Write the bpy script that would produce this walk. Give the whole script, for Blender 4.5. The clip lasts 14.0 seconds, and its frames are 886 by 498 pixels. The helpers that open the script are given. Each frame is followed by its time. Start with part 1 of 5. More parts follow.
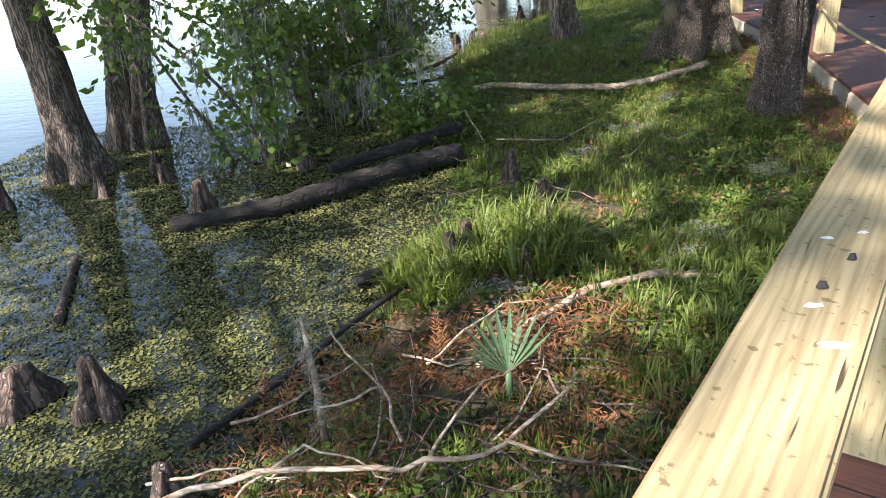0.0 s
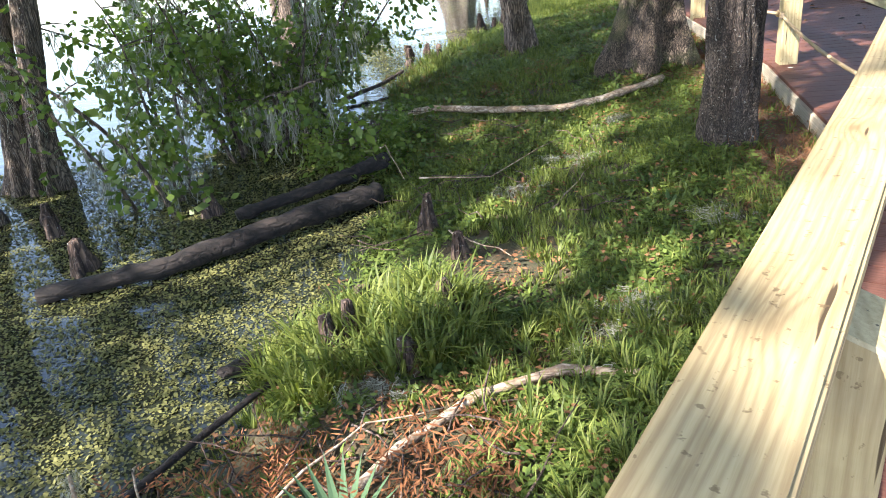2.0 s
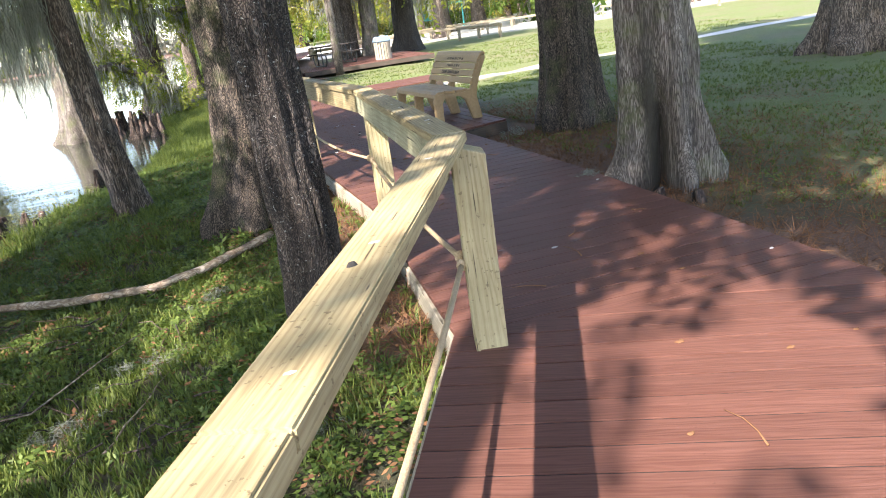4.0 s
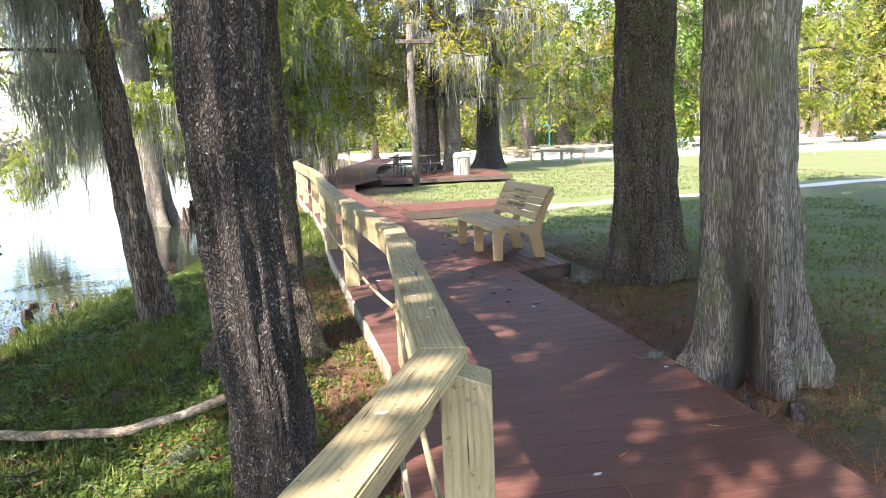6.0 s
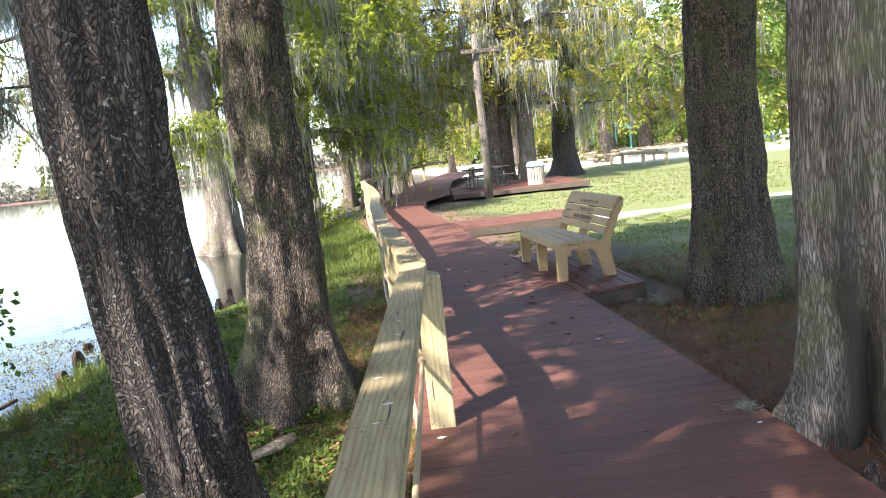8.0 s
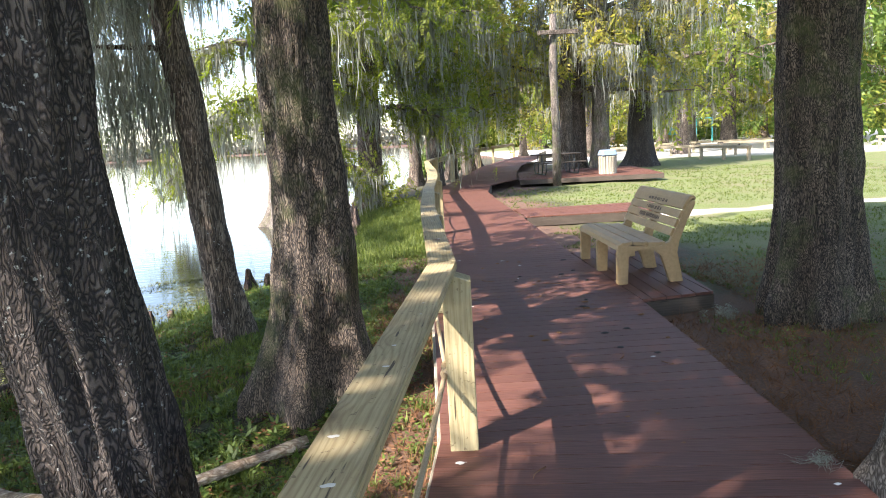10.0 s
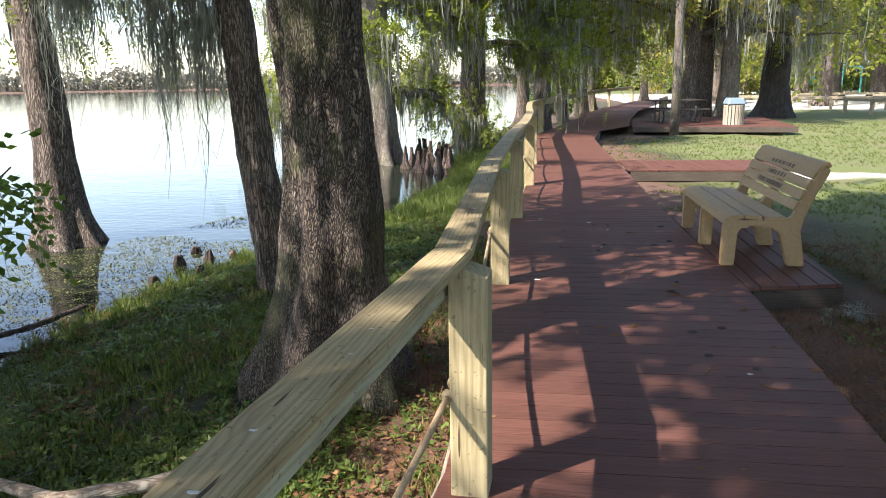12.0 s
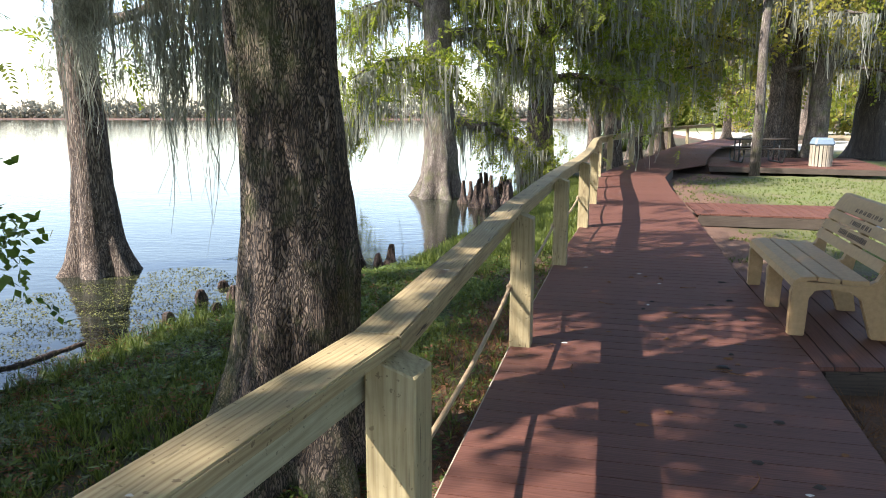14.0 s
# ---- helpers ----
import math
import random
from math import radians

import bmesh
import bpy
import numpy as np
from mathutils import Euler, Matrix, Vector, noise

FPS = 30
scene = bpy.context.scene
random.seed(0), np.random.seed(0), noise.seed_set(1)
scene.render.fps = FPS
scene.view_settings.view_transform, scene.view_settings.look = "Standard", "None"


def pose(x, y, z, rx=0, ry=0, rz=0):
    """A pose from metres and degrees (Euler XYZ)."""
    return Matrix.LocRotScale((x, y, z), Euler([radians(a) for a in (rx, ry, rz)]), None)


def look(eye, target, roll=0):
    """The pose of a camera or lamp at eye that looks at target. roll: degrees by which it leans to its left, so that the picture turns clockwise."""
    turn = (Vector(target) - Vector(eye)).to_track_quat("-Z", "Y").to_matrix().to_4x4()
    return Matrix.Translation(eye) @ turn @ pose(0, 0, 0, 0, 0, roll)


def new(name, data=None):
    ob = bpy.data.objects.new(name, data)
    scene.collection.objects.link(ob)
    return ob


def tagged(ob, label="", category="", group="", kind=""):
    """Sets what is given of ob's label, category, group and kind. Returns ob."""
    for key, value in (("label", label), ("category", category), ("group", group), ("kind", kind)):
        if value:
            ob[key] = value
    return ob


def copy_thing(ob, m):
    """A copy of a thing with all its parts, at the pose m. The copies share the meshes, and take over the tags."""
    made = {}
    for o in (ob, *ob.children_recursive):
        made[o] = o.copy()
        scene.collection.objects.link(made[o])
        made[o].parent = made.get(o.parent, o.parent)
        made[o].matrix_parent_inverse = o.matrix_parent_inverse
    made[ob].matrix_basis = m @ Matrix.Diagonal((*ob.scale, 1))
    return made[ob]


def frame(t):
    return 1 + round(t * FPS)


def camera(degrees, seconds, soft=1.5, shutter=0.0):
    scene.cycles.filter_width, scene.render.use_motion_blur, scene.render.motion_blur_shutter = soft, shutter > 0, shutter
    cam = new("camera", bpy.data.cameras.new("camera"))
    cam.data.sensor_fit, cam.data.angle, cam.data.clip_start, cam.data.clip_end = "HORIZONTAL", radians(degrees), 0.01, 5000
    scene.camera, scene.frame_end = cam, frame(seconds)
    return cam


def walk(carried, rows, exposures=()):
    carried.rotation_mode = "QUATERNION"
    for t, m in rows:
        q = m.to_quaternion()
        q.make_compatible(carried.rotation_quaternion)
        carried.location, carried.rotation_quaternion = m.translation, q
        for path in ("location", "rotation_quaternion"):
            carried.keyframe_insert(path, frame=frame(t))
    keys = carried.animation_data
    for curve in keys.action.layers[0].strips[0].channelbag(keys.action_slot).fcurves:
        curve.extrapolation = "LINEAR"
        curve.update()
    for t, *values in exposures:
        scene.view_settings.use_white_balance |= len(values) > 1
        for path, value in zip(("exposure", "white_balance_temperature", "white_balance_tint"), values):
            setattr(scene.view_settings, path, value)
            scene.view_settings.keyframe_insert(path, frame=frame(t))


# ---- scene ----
cam = camera(63.1, 14.0, soft=0.95)
PATH = [
    (0, (0.556, 0.576, 1.399), (0.44, 2.389, 0.563), -4.7),
    (0.5, (0.696, 0.742, 1.388), (0.397, 2.5, 0.483), -6.8),
    (1, (0.881, 0.909, 1.398), (0.565, 2.638, 0.442), -6.0),
    (1.5, (0.958, 1.156, 1.398), (0.69, 2.898, 0.452), -4.7),
    (2, (1.089, 1.347, 1.399), (0.986, 3.163, 0.569), -6.7),
    (2.5, (1.351, 1.525, 1.4), (1.502, 3.388, 0.689), -7.0),
    (3, (1.59, 1.65, 1.387), (2.047, 3.453, 0.653), -6.8),
    (3.5, (1.833, 1.951, 1.413), (2.656, 3.645, 0.738), -5.7),
    (4, (1.996, 2.157, 1.407), (2.717, 3.916, 0.786), -8.2),
    (4.2, (2.093, 2.261, 1.414), (2.742, 4.072, 0.869), -7.1),
    (6.3, (2.706, 3.02, 1.53), (3.242, 4.928, 1.261), -0.8),
    (6.5, (2.783, 3.057, 1.53), (3.244, 4.988, 1.286), 0.0),
    (7, (2.958, 3.209, 1.518), (3.372, 5.145, 1.232), -1.8),
    (7.5, (3.049, 3.456, 1.509), (3.473, 5.397, 1.279), -3.6),
    (8, (3.144, 3.624, 1.513), (3.514, 5.571, 1.248), -6.2),
    (8.2, (3.199, 3.705, 1.512), (3.507, 5.666, 1.262), -5.7),
    (10.3, (3.478, 4.207, 1.529), (3.61, 6.174, 1.193), -2.3),
    (10.5, (3.551, 4.322, 1.526), (3.598, 6.284, 1.14), -2.5),
    (11, (3.711, 4.511, 1.516), (3.611, 6.453, 1.049), -2.7),
    (11.5, (3.779, 4.741, 1.522), (3.652, 6.692, 1.099), -0.1),
    (12, (3.833, 5.0, 1.521), (3.71, 6.943, 1.066), -1.0),
    (12.5, (3.929, 5.187, 1.515), (3.655, 7.12, 1.081), -2.0),
    (13, (4.085, 5.399, 1.52), (3.769, 7.328, 1.096), -1.7),
    (13.5, (4.157, 5.561, 1.517), (3.83, 7.5, 1.15), -0.0),
    (14, (4.188, 5.726, 1.507), (3.861, 7.665, 1.14), -0.0),
]
walk(cam, [(t, look(eye, target, roll)) for t, eye, target, roll in PATH],
     exposures=[(0, 1.92, 6550, 16), (1.2, 2.22, 6550, 16), (2, 2.34, 6550, 16), (2.6, 2.07, 6550, 16), (3.5, 2.13, 6550, 16), (4.2, 2.18, 6550, 16), (6.3, 2.35, 6550, 16), (8.2, 2.32, 6550, 16), (10.3, 2.0, 6550, 16), (11, 1.78, 6550, 16), (14, 1.63, 6550, 16)])

# ---- light ----
SUN_WAY = Vector((-0.87, -0.60, 1.0)).normalized()          # towards the sun, over the lake shore behind
sun_data = bpy.data.lights.new("sun", "SUN")
sun_data.energy, sun_data.angle, sun_data.color = 4.6, radians(0.55), (1.0, 0.95, 0.88)
sun_lamp = new("sun", sun_data)
sun_lamp.matrix_world = look((0, 0, 30), Vector((0, 0, 30)) - SUN_WAY)
world = bpy.data.worlds.new("sky")
scene.world = world
world.use_nodes = True
wn = world.node_tree
sky = wn.nodes.new("ShaderNodeTexSky")
sky.sky_type, sky.sun_disc = "NISHITA", False
sky.sun_elevation = math.asin(SUN_WAY.z)
sky.sun_rotation = math.atan2(SUN_WAY.x, SUN_WAY.y)
sky.air_density, sky.dust_density, sky.ozone_density = 1.0, 0.8, 1.0
wn.nodes["Background"].inputs["Strength"].default_value = 0.15
wn.links.new(sky.outputs[0], wn.nodes["Background"].inputs["Color"])

# ---- materials ----
def material(name, build):
    m = bpy.data.materials.new(name)
    m.use_nodes = True
    nt = m.node_tree
    build(nt, nt.nodes["Principled BSDF"])
    return m


def node(nt, kind, **inputs):
    n = nt.nodes.new(kind)
    for k, v in inputs.items():
        n.inputs[k.replace("_", " ")].default_value = v
    return n


def tex(nt, scale, detail=4.0, rough=0.6, stretch=(1, 1, 1), coords="Object", distortion=0.0):
    c = nt.nodes.new("ShaderNodeTexCoord")
    mp = nt.nodes.new("ShaderNodeMapping")
    mp.inputs["Scale"].default_value = stretch
    nt.links.new(c.outputs[coords], mp.inputs["Vector"])
    n = node(nt, "ShaderNodeTexNoise", Scale=scale, Detail=detail, Roughness=rough, Distortion=distortion)
    nt.links.new(mp.outputs[0], n.inputs["Vector"])
    return n.outputs["Fac"]


def ramp(nt, fac, *stops):
    r = nt.nodes.new("ShaderNodeValToRGB")
    el = r.color_ramp.elements
    while len(el) < len(stops):
        el.new(0.5)
    for e, (p, c) in zip(el, stops):
        e.position, e.color = p, (*c, 1) if len(c) == 3 else c
    nt.links.new(fac, r.inputs[0])
    return r.outputs[0]


def mix(nt, fac, a, b, how="MIX"):
    m = nt.nodes.new("ShaderNodeMix")
    m.data_type, m.blend_type = "RGBA", how
    for s, v in ((m.inputs[0], fac), (m.inputs[6], a), (m.inputs[7], b)):
        if isinstance(v, bpy.types.NodeSocket):
            nt.links.new(v, s)
        else:
            s.default_value = v if isinstance(v, float) else (*v, 1)
    return m.outputs[2]


def bump(nt, bsdf, height, strength=0.4, distance=0.01):
    b = nt.nodes.new("ShaderNodeBump")
    b.inputs["Strength"].default_value, b.inputs["Distance"].default_value = strength, distance
    nt.links.new(height, b.inputs["Height"])
    nt.links.new(b.outputs[0], bsdf.inputs["Normal"])


def hue(nt, color, spread=0.12, source="object"):
    """Varies the brightness from piece to piece."""
    if source == "object":
        f = nt.nodes.new("ShaderNodeObjectInfo").outputs["Random"]
    else:
        f = nt.nodes.new("ShaderNodeNewGeometry").outputs["Random Per Island"]
    mr = node(nt, "ShaderNodeMapRange", To_Min=1 - spread, To_Max=1 + spread)
    nt.links.new(f, mr.inputs["Value"])
    h = nt.nodes.new("ShaderNodeHueSaturation")
    nt.links.new(mr.outputs[0], h.inputs["Value"])
    nt.links.new(color, h.inputs["Color"])
    return h.outputs[0]


def wood(name, light, dark, rough=0.7, along="y", knots=True, spread=0.08, relief=0.3, rings=62.0, knot_size=2.1):
    """Sawn timber: growth rings that bend round the knots, fine fibre, short checks and grey weathering."""
    def build(nt, b):
        c = nt.nodes.new("ShaderNodeTexCoord")
        shift = nt.nodes.new("ShaderNodeVectorMath")         # every board is cut from another place
        shift.operation = "SCALE"
        shift.inputs[0].default_value = (3.1, 17.0, 5.3) if along == "y" else (3.1, 5.3, 17.0)
        nt.links.new(nt.nodes.new("ShaderNodeObjectInfo").outputs["Random"], shift.inputs["Scale"])
        add = nt.nodes.new("ShaderNodeVectorMath")
        nt.links.new(c.outputs["Object"], add.inputs[0])
        nt.links.new(shift.outputs[0], add.inputs[1])

        def stretched(kind, scale, slow, flat=1.0, **inputs):
            mp = nt.nodes.new("ShaderNodeMapping")
            mp.inputs["Scale"].default_value = ((1, slow, flat) if along == "y" else (1, flat, slow))
            nt.links.new(add.outputs[0], mp.inputs["Vector"])
            n = node(nt, kind, Scale=scale, **inputs)
            nt.links.new(mp.outputs[0], n.inputs["Vector"])
            return n

        def math_node(how, p, q, r=None):
            m = nt.nodes.new("ShaderNodeMath")
            m.operation = how
            for k, v in enumerate((p, q, r)):
                if isinstance(v, bpy.types.NodeSocket):
                    nt.links.new(v, m.inputs[k])
                elif v is not None:
                    m.inputs[k].default_value = v
            return m.outputs[0]

        sep = nt.nodes.new("ShaderNodeSeparateXYZ")
        nt.links.new(add.outputs[0], sep.inputs[0])
        across = math_node("ADD", sep.outputs["X"], math_node("MULTIPLY", sep.outputs["Z" if along == "y" else "Y"], 0.8))
        warp = stretched("ShaderNodeTexNoise", 5.0, 0.16, Detail=3.0, Roughness=0.45).outputs["Fac"]
        phase = math_node("MULTIPLY_ADD", across, rings, math_node("MULTIPLY", warp, 7.0))
        if knots:
            v = stretched("ShaderNodeTexVoronoi", 5.2, 0.42, 0.0 if along == "y" else 0.3, Randomness=1.0)
            pull = ramp(nt, v.outputs["Distance"], (0.0, (1, 1, 1)), (0.10, (0.62, 0.62, 0.62)), (0.24, (0.15, 0.15, 0.15)), (0.42, (0, 0, 0)))
            phase = math_node("ADD", phase, math_node("MULTIPLY", pull, 2.6))
        ring = math_node("MULTIPLY_ADD", math_node("SINE", math_node("MULTIPLY", phase, 6.283), 0.0), 0.5, 0.5)
        ring = math_node("POWER", ring, 2.2)
        fibre = stretched("ShaderNodeTexNoise", 95.0, 0.035, Detail=4.0, Roughness=0.7).outputs["Fac"]
        middle = [0.25 * p + 0.75 * q for p, q in zip(light, dark)]
        col = mix(nt, math_node("MULTIPLY", ring, 0.55), light, middle)
        col = mix(nt, ramp(nt, fibre, (0.34, (0.5, 0.5, 0.5)), (0.58, (0, 0, 0))), col, dark)
        checks = stretched("ShaderNodeTexNoise", 75.0, 0.06, Detail=2.0, Roughness=0.4).outputs["Fac"]
        check = ramp(nt, checks, (0.265, (1, 1, 1)), (0.30, (0, 0, 0)))
        col = mix(nt, check, col, [0.3 * q for q in dark])
        grime = tex(nt, 2.3, 5, 0.65)
        col = mix(nt, 1.0, col, ramp(nt, grime, (0.35, (0.74, 0.73, 0.70)), (0.62, (1, 1, 1))), "MULTIPLY")
        fleck = ramp(nt, tex(nt, 48, 3, 0.6), (0.63, (0, 0, 0)), (0.68, (0.7, 0.7, 0.7)))
        col = mix(nt, fleck, col, [0.55 * q for q in dark])
        if knots:
            k = ramp(nt, v.outputs["Distance"], (0.0, (1, 1, 1)), (0.030 * knot_size, (0.85, 0.85, 0.85)), (0.050 * knot_size, (0.30, 0.30, 0.30)), (0.085 * knot_size, (0.12, 0.12, 0.12)), (0.13 * knot_size, (0, 0, 0)))
            col = mix(nt, k, col, (0.10, 0.055, 0.022))
        nt.links.new(hue(nt, col, spread), b.inputs["Base Color"])
        b.inputs["Roughness"].default_value = rough
        bump(nt, b, mix(nt, 0.35, mix(nt, check, fibre, (0, 0, 0)), ring), relief, 0.004)
    return material(name, build)


PINE = wood("treated_pine", (0.40, 0.325, 0.175), (0.17, 0.11, 0.048))
PINE_POST = wood("treated_pine_post", (0.44, 0.37, 0.205), (0.23, 0.17, 0.078), along="z", rings=34.0)
PINE_GREEN = wood("green_tinged_treated_pine", (0.44, 0.42, 0.28), (0.22, 0.20, 0.115), rings=30.0)
OLD_PINE = wood("weathered_pine", (0.42, 0.38, 0.29), (0.22, 0.18, 0.13), 0.85)
# old timber with shade put into its colour, for rims and the table
DARK_TIMBER = wood("shadowed_dark_timber", (0.085, 0.065, 0.048), (0.035, 0.027, 0.02), 0.9, knots=False)
FENCE = wood("fence_wood", (0.36, 0.30, 0.20), (0.2, 0.16, 0.10), 0.85, knots=False)


def deck_build(nt, b):
    grain = tex(nt, 2.6, 7, 0.6, (1.0, 16, 16), distortion=1.2)
    shift = nt.nodes.new("ShaderNodeVectorMath")
    shift.inputs[1].default_value = (0, 0, 0)
    c = nt.nodes.new("ShaderNodeTexCoord")
    spread = nt.nodes.new("ShaderNodeVectorMath")
    spread.operation = "SCALE"
    spread.inputs[0].default_value = (9.0, 0.0, 4.0)
    nt.links.new(nt.nodes.new("ShaderNodeObjectInfo").outputs["Random"], spread.inputs["Scale"])
    nt.links.new(c.outputs["Object"], shift.inputs[0])
    nt.links.new(spread.outputs[0], shift.inputs[1])
    mp = nt.nodes.new("ShaderNodeMapping")
    mp.inputs["Scale"].default_value = (0.12, 1, 1)
    nt.links.new(shift.outputs[0], mp.inputs["Vector"])
    arch = node(nt, "ShaderNodeTexWave", Scale=17.0, Distortion=9.0, Detail=1.5)      # moulded grain, arched
    arch.inputs["Detail Scale"].default_value = 1.6
    arch.bands_direction = "Y"
    nt.links.new(mp.outputs[0], arch.inputs["Vector"])
    fine = tex(nt, 140, 3, 0.6)
    broad = tex(nt, 0.9, 4, 0.6, coords="Object")
    col = ramp(nt, grain, (0.35, (0.074, 0.030, 0.021)), (0.65, (0.115, 0.048, 0.034)))
    col = mix(nt, ramp(nt, broad, (0.4, (0, 0, 0)), (0.75, (0.4, 0.4, 0.4))), col, (0.15, 0.078, 0.058))
    col = mix(nt, ramp(nt, arch.outputs["Fac"], (0.30, (0, 0, 0)), (0.62, (0.16, 0.16, 0.16))), col, (0.20, 0.098, 0.072))
    specks = ramp(nt, tex(nt, 26, 4, 0.6), (0.66, (0, 0, 0)), (0.74, (0.55, 0.55, 0.55)))
    col = mix(nt, specks, col, (0.06, 0.030, 0.020))
    nt.links.new(hue(nt, col, 0.09), b.inputs["Base Color"])
    b.inputs["Roughness"].default_value = 0.58
    b.inputs["Specular IOR Level"].default_value = 0.22
    bump(nt, b, mix(nt, 0.3, mix(nt, 0.6, arch.outputs["Fac"], grain), fine), 0.30, 0.003)


DECK = material("deck_boards", deck_build)


def bark(name, light, dark, scale=5.0, stretch=(1, 1, 0.22), lichen=0.0, depth=0.03, moss=False, hollow_dark=None, plate=0.46, fibre=0.35):
    def build(nt, b):
        c = nt.nodes.new("ShaderNodeTexCoord")
        mp = nt.nodes.new("ShaderNodeMapping")
        mp.inputs["Scale"].default_value = stretch
        nt.links.new(c.outputs["Object"], mp.inputs["Vector"])
        wob = node(nt, "ShaderNodeTexNoise", Scale=7.0, Detail=4.0)
        nt.links.new(mp.outputs[0], wob.inputs["Vector"])
        add = nt.nodes.new("ShaderNodeMix")
        add.data_type = "VECTOR"
        add.inputs[0].default_value = 0.24
        nt.links.new(mp.outputs[0], add.inputs[4])
        nt.links.new(wob.outputs["Color"], add.inputs[5])
        v = node(nt, "ShaderNodeTexVoronoi", Scale=scale * 4)
        v.feature = "DISTANCE_TO_EDGE"
        nt.links.new(add.outputs[1], v.inputs["Vector"])
        fine = tex(nt, scale * 4.5, 9, 0.8, (1, 1, fibre))
        broad = tex(nt, 1.6, 4, 0.6)
        crack = ramp(nt, v.outputs["Distance"], (0.02, (0, 0, 0)), (0.24, (1, 1, 1)))
        cell = node(nt, "ShaderNodeTexVoronoi", Scale=scale * 4)
        nt.links.new(add.outputs[1], cell.inputs["Vector"])
        tone = ramp(nt, cell.outputs["Color"], (0.2, (0.72, 0.71, 0.70)), (0.8, (1.12, 1.1, 1.07)))
        h = mix(nt, 1.0 - plate, crack, fine)
        col = ramp(nt, h, (0.30, dark), (0.50, [0.6 * p + 0.4 * q for p, q in zip(dark, light)]), (0.74, light))
        col = mix(nt, min(1.0, plate + 0.3), col, mix(nt, 1.0, col, tone, "MULTIPLY"))
        col = mix(nt, 1.0, col, ramp(nt, broad, (0.3, (0.66, 0.62, 0.58)), (0.7, (1.1, 1.1, 1.1))), "MULTIPLY")
        streak = tex(nt, 11, 5, 0.65, (1, 1, 0.16), distortion=0.5)
        col = mix(nt, 1.0, col, ramp(nt, streak, (0.34, (0.48, 0.46, 0.44)), (0.62, (1.15, 1.15, 1.15))), "MULTIPLY")
        h = mix(nt, 0.35, h, streak)
        if lichen:
            spots = ramp(nt, tex(nt, 58, 3, 0.6), (0.66 - lichen, (0, 0, 0)), (0.74 - lichen, (0.8, 0.8, 0.8)))
            col = mix(nt, spots, col, (0.42, 0.43, 0.39))
        if moss:
            g = ramp(nt, tex(nt, 2.4, 5, 0.7), (0.5, (0, 0, 0)), (0.72, (0.75, 0.75, 0.75)))
            col = mix(nt, g, col, (0.10, 0.12, 0.035))
        if hollow_dark:                                            # the hollow's dark put into the colour; wet masks a streak down one flute
            wet = None
            for way, stops in (((-hollow_dark[1], hollow_dark[0], 0), ((0.40, 0), (0.47, 1), (0.53, 1), (0.60, 0))), ((hollow_dark[0], hollow_dark[1], 0), ((0.52, 0), (0.58, 1))), ((0, 0, 0.25), ((0.70, 1), (0.98, 0)))):
                dot = nt.nodes.new("ShaderNodeVectorMath")
                dot.operation = "DOT_PRODUCT"
                dot.inputs[1].default_value = way
                nt.links.new(c.outputs["Object"], dot.inputs[0])
                rag = node(nt, "ShaderNodeMath")
                rag.operation = "MULTIPLY_ADD"
                nt.links.new(tex(nt, 9, 5, 0.7, (1, 1, 0.15)), rag.inputs[0])
                rag.inputs[1].default_value, rag.inputs[2].default_value = 0.22, 0.39
                tot = nt.nodes.new("ShaderNodeMath")
                nt.links.new(dot.outputs["Value"], tot.inputs[0])
                nt.links.new(rag.outputs[0], tot.inputs[1])
                m = ramp(nt, tot.outputs[0], *[(p, (q, q, q)) for p, q in stops])
                wet = m if wet is None else mix(nt, 1.0, wet, m, "MULTIPLY")
            col = mix(nt, wet, col, (0.035, 0.031, 0.021))
        nt.links.new(col, b.inputs["Base Color"])
        b.inputs["Roughness"].default_value = 0.92
        bump(nt, b, h, 1.0, depth)
    return material(name, build)


BARK_DARK = bark("dark_plated_bark", (0.155, 0.128, 0.108), (0.022, 0.017, 0.014), 21.0, (1, 1, 0.42), 0.03, 0.03)
BARK_CYPRESS = bark("cypress_bark", (0.27, 0.22, 0.175), (0.05, 0.037, 0.029), 11.0, (1, 1, 0.13), 0.03, 0.02)
BARK_RUGGED = bark("rugged_brown_bark", (0.25, 0.20, 0.155), (0.022, 0.017, 0.013), 22.0, (1, 1, 0.27), 0.0, 0.035, moss=True)
BARK_GREY = bark("grey_fluted_bark", (0.31, 0.28, 0.245), (0.07, 0.055, 0.045), 18.0, (1, 1, 0.08), 0.0, 0.02, plate=0.36, fibre=0.12, moss=True)
BARK_HOLLOW = bark("grey_bark_with_dark_streak", (0.36, 0.325, 0.285), (0.075, 0.06, 0.047), 20.0, (1, 1, 0.08), 0.0, 0.02, plate=0.36, fibre=0.12, moss=True, hollow_dark=(-0.72, -0.69))
BARK_ROOT = bark("knee_bark", (0.16, 0.112, 0.085), (0.04, 0.026, 0.02), 7.0, (1, 1, 0.3), 0.02, 0.015)
BARK_WET = bark("wet_rotten_wood", (0.035, 0.027, 0.022), (0.008, 0.006, 0.005), 5.0, (0.3, 1, 1), 0.0, 0.015)
BARK_PALE = bark("pale_dead_wood", (0.52, 0.44, 0.34), (0.26, 0.19, 0.13), 8.0, (0.3, 1, 1), 0.0, 0.006)


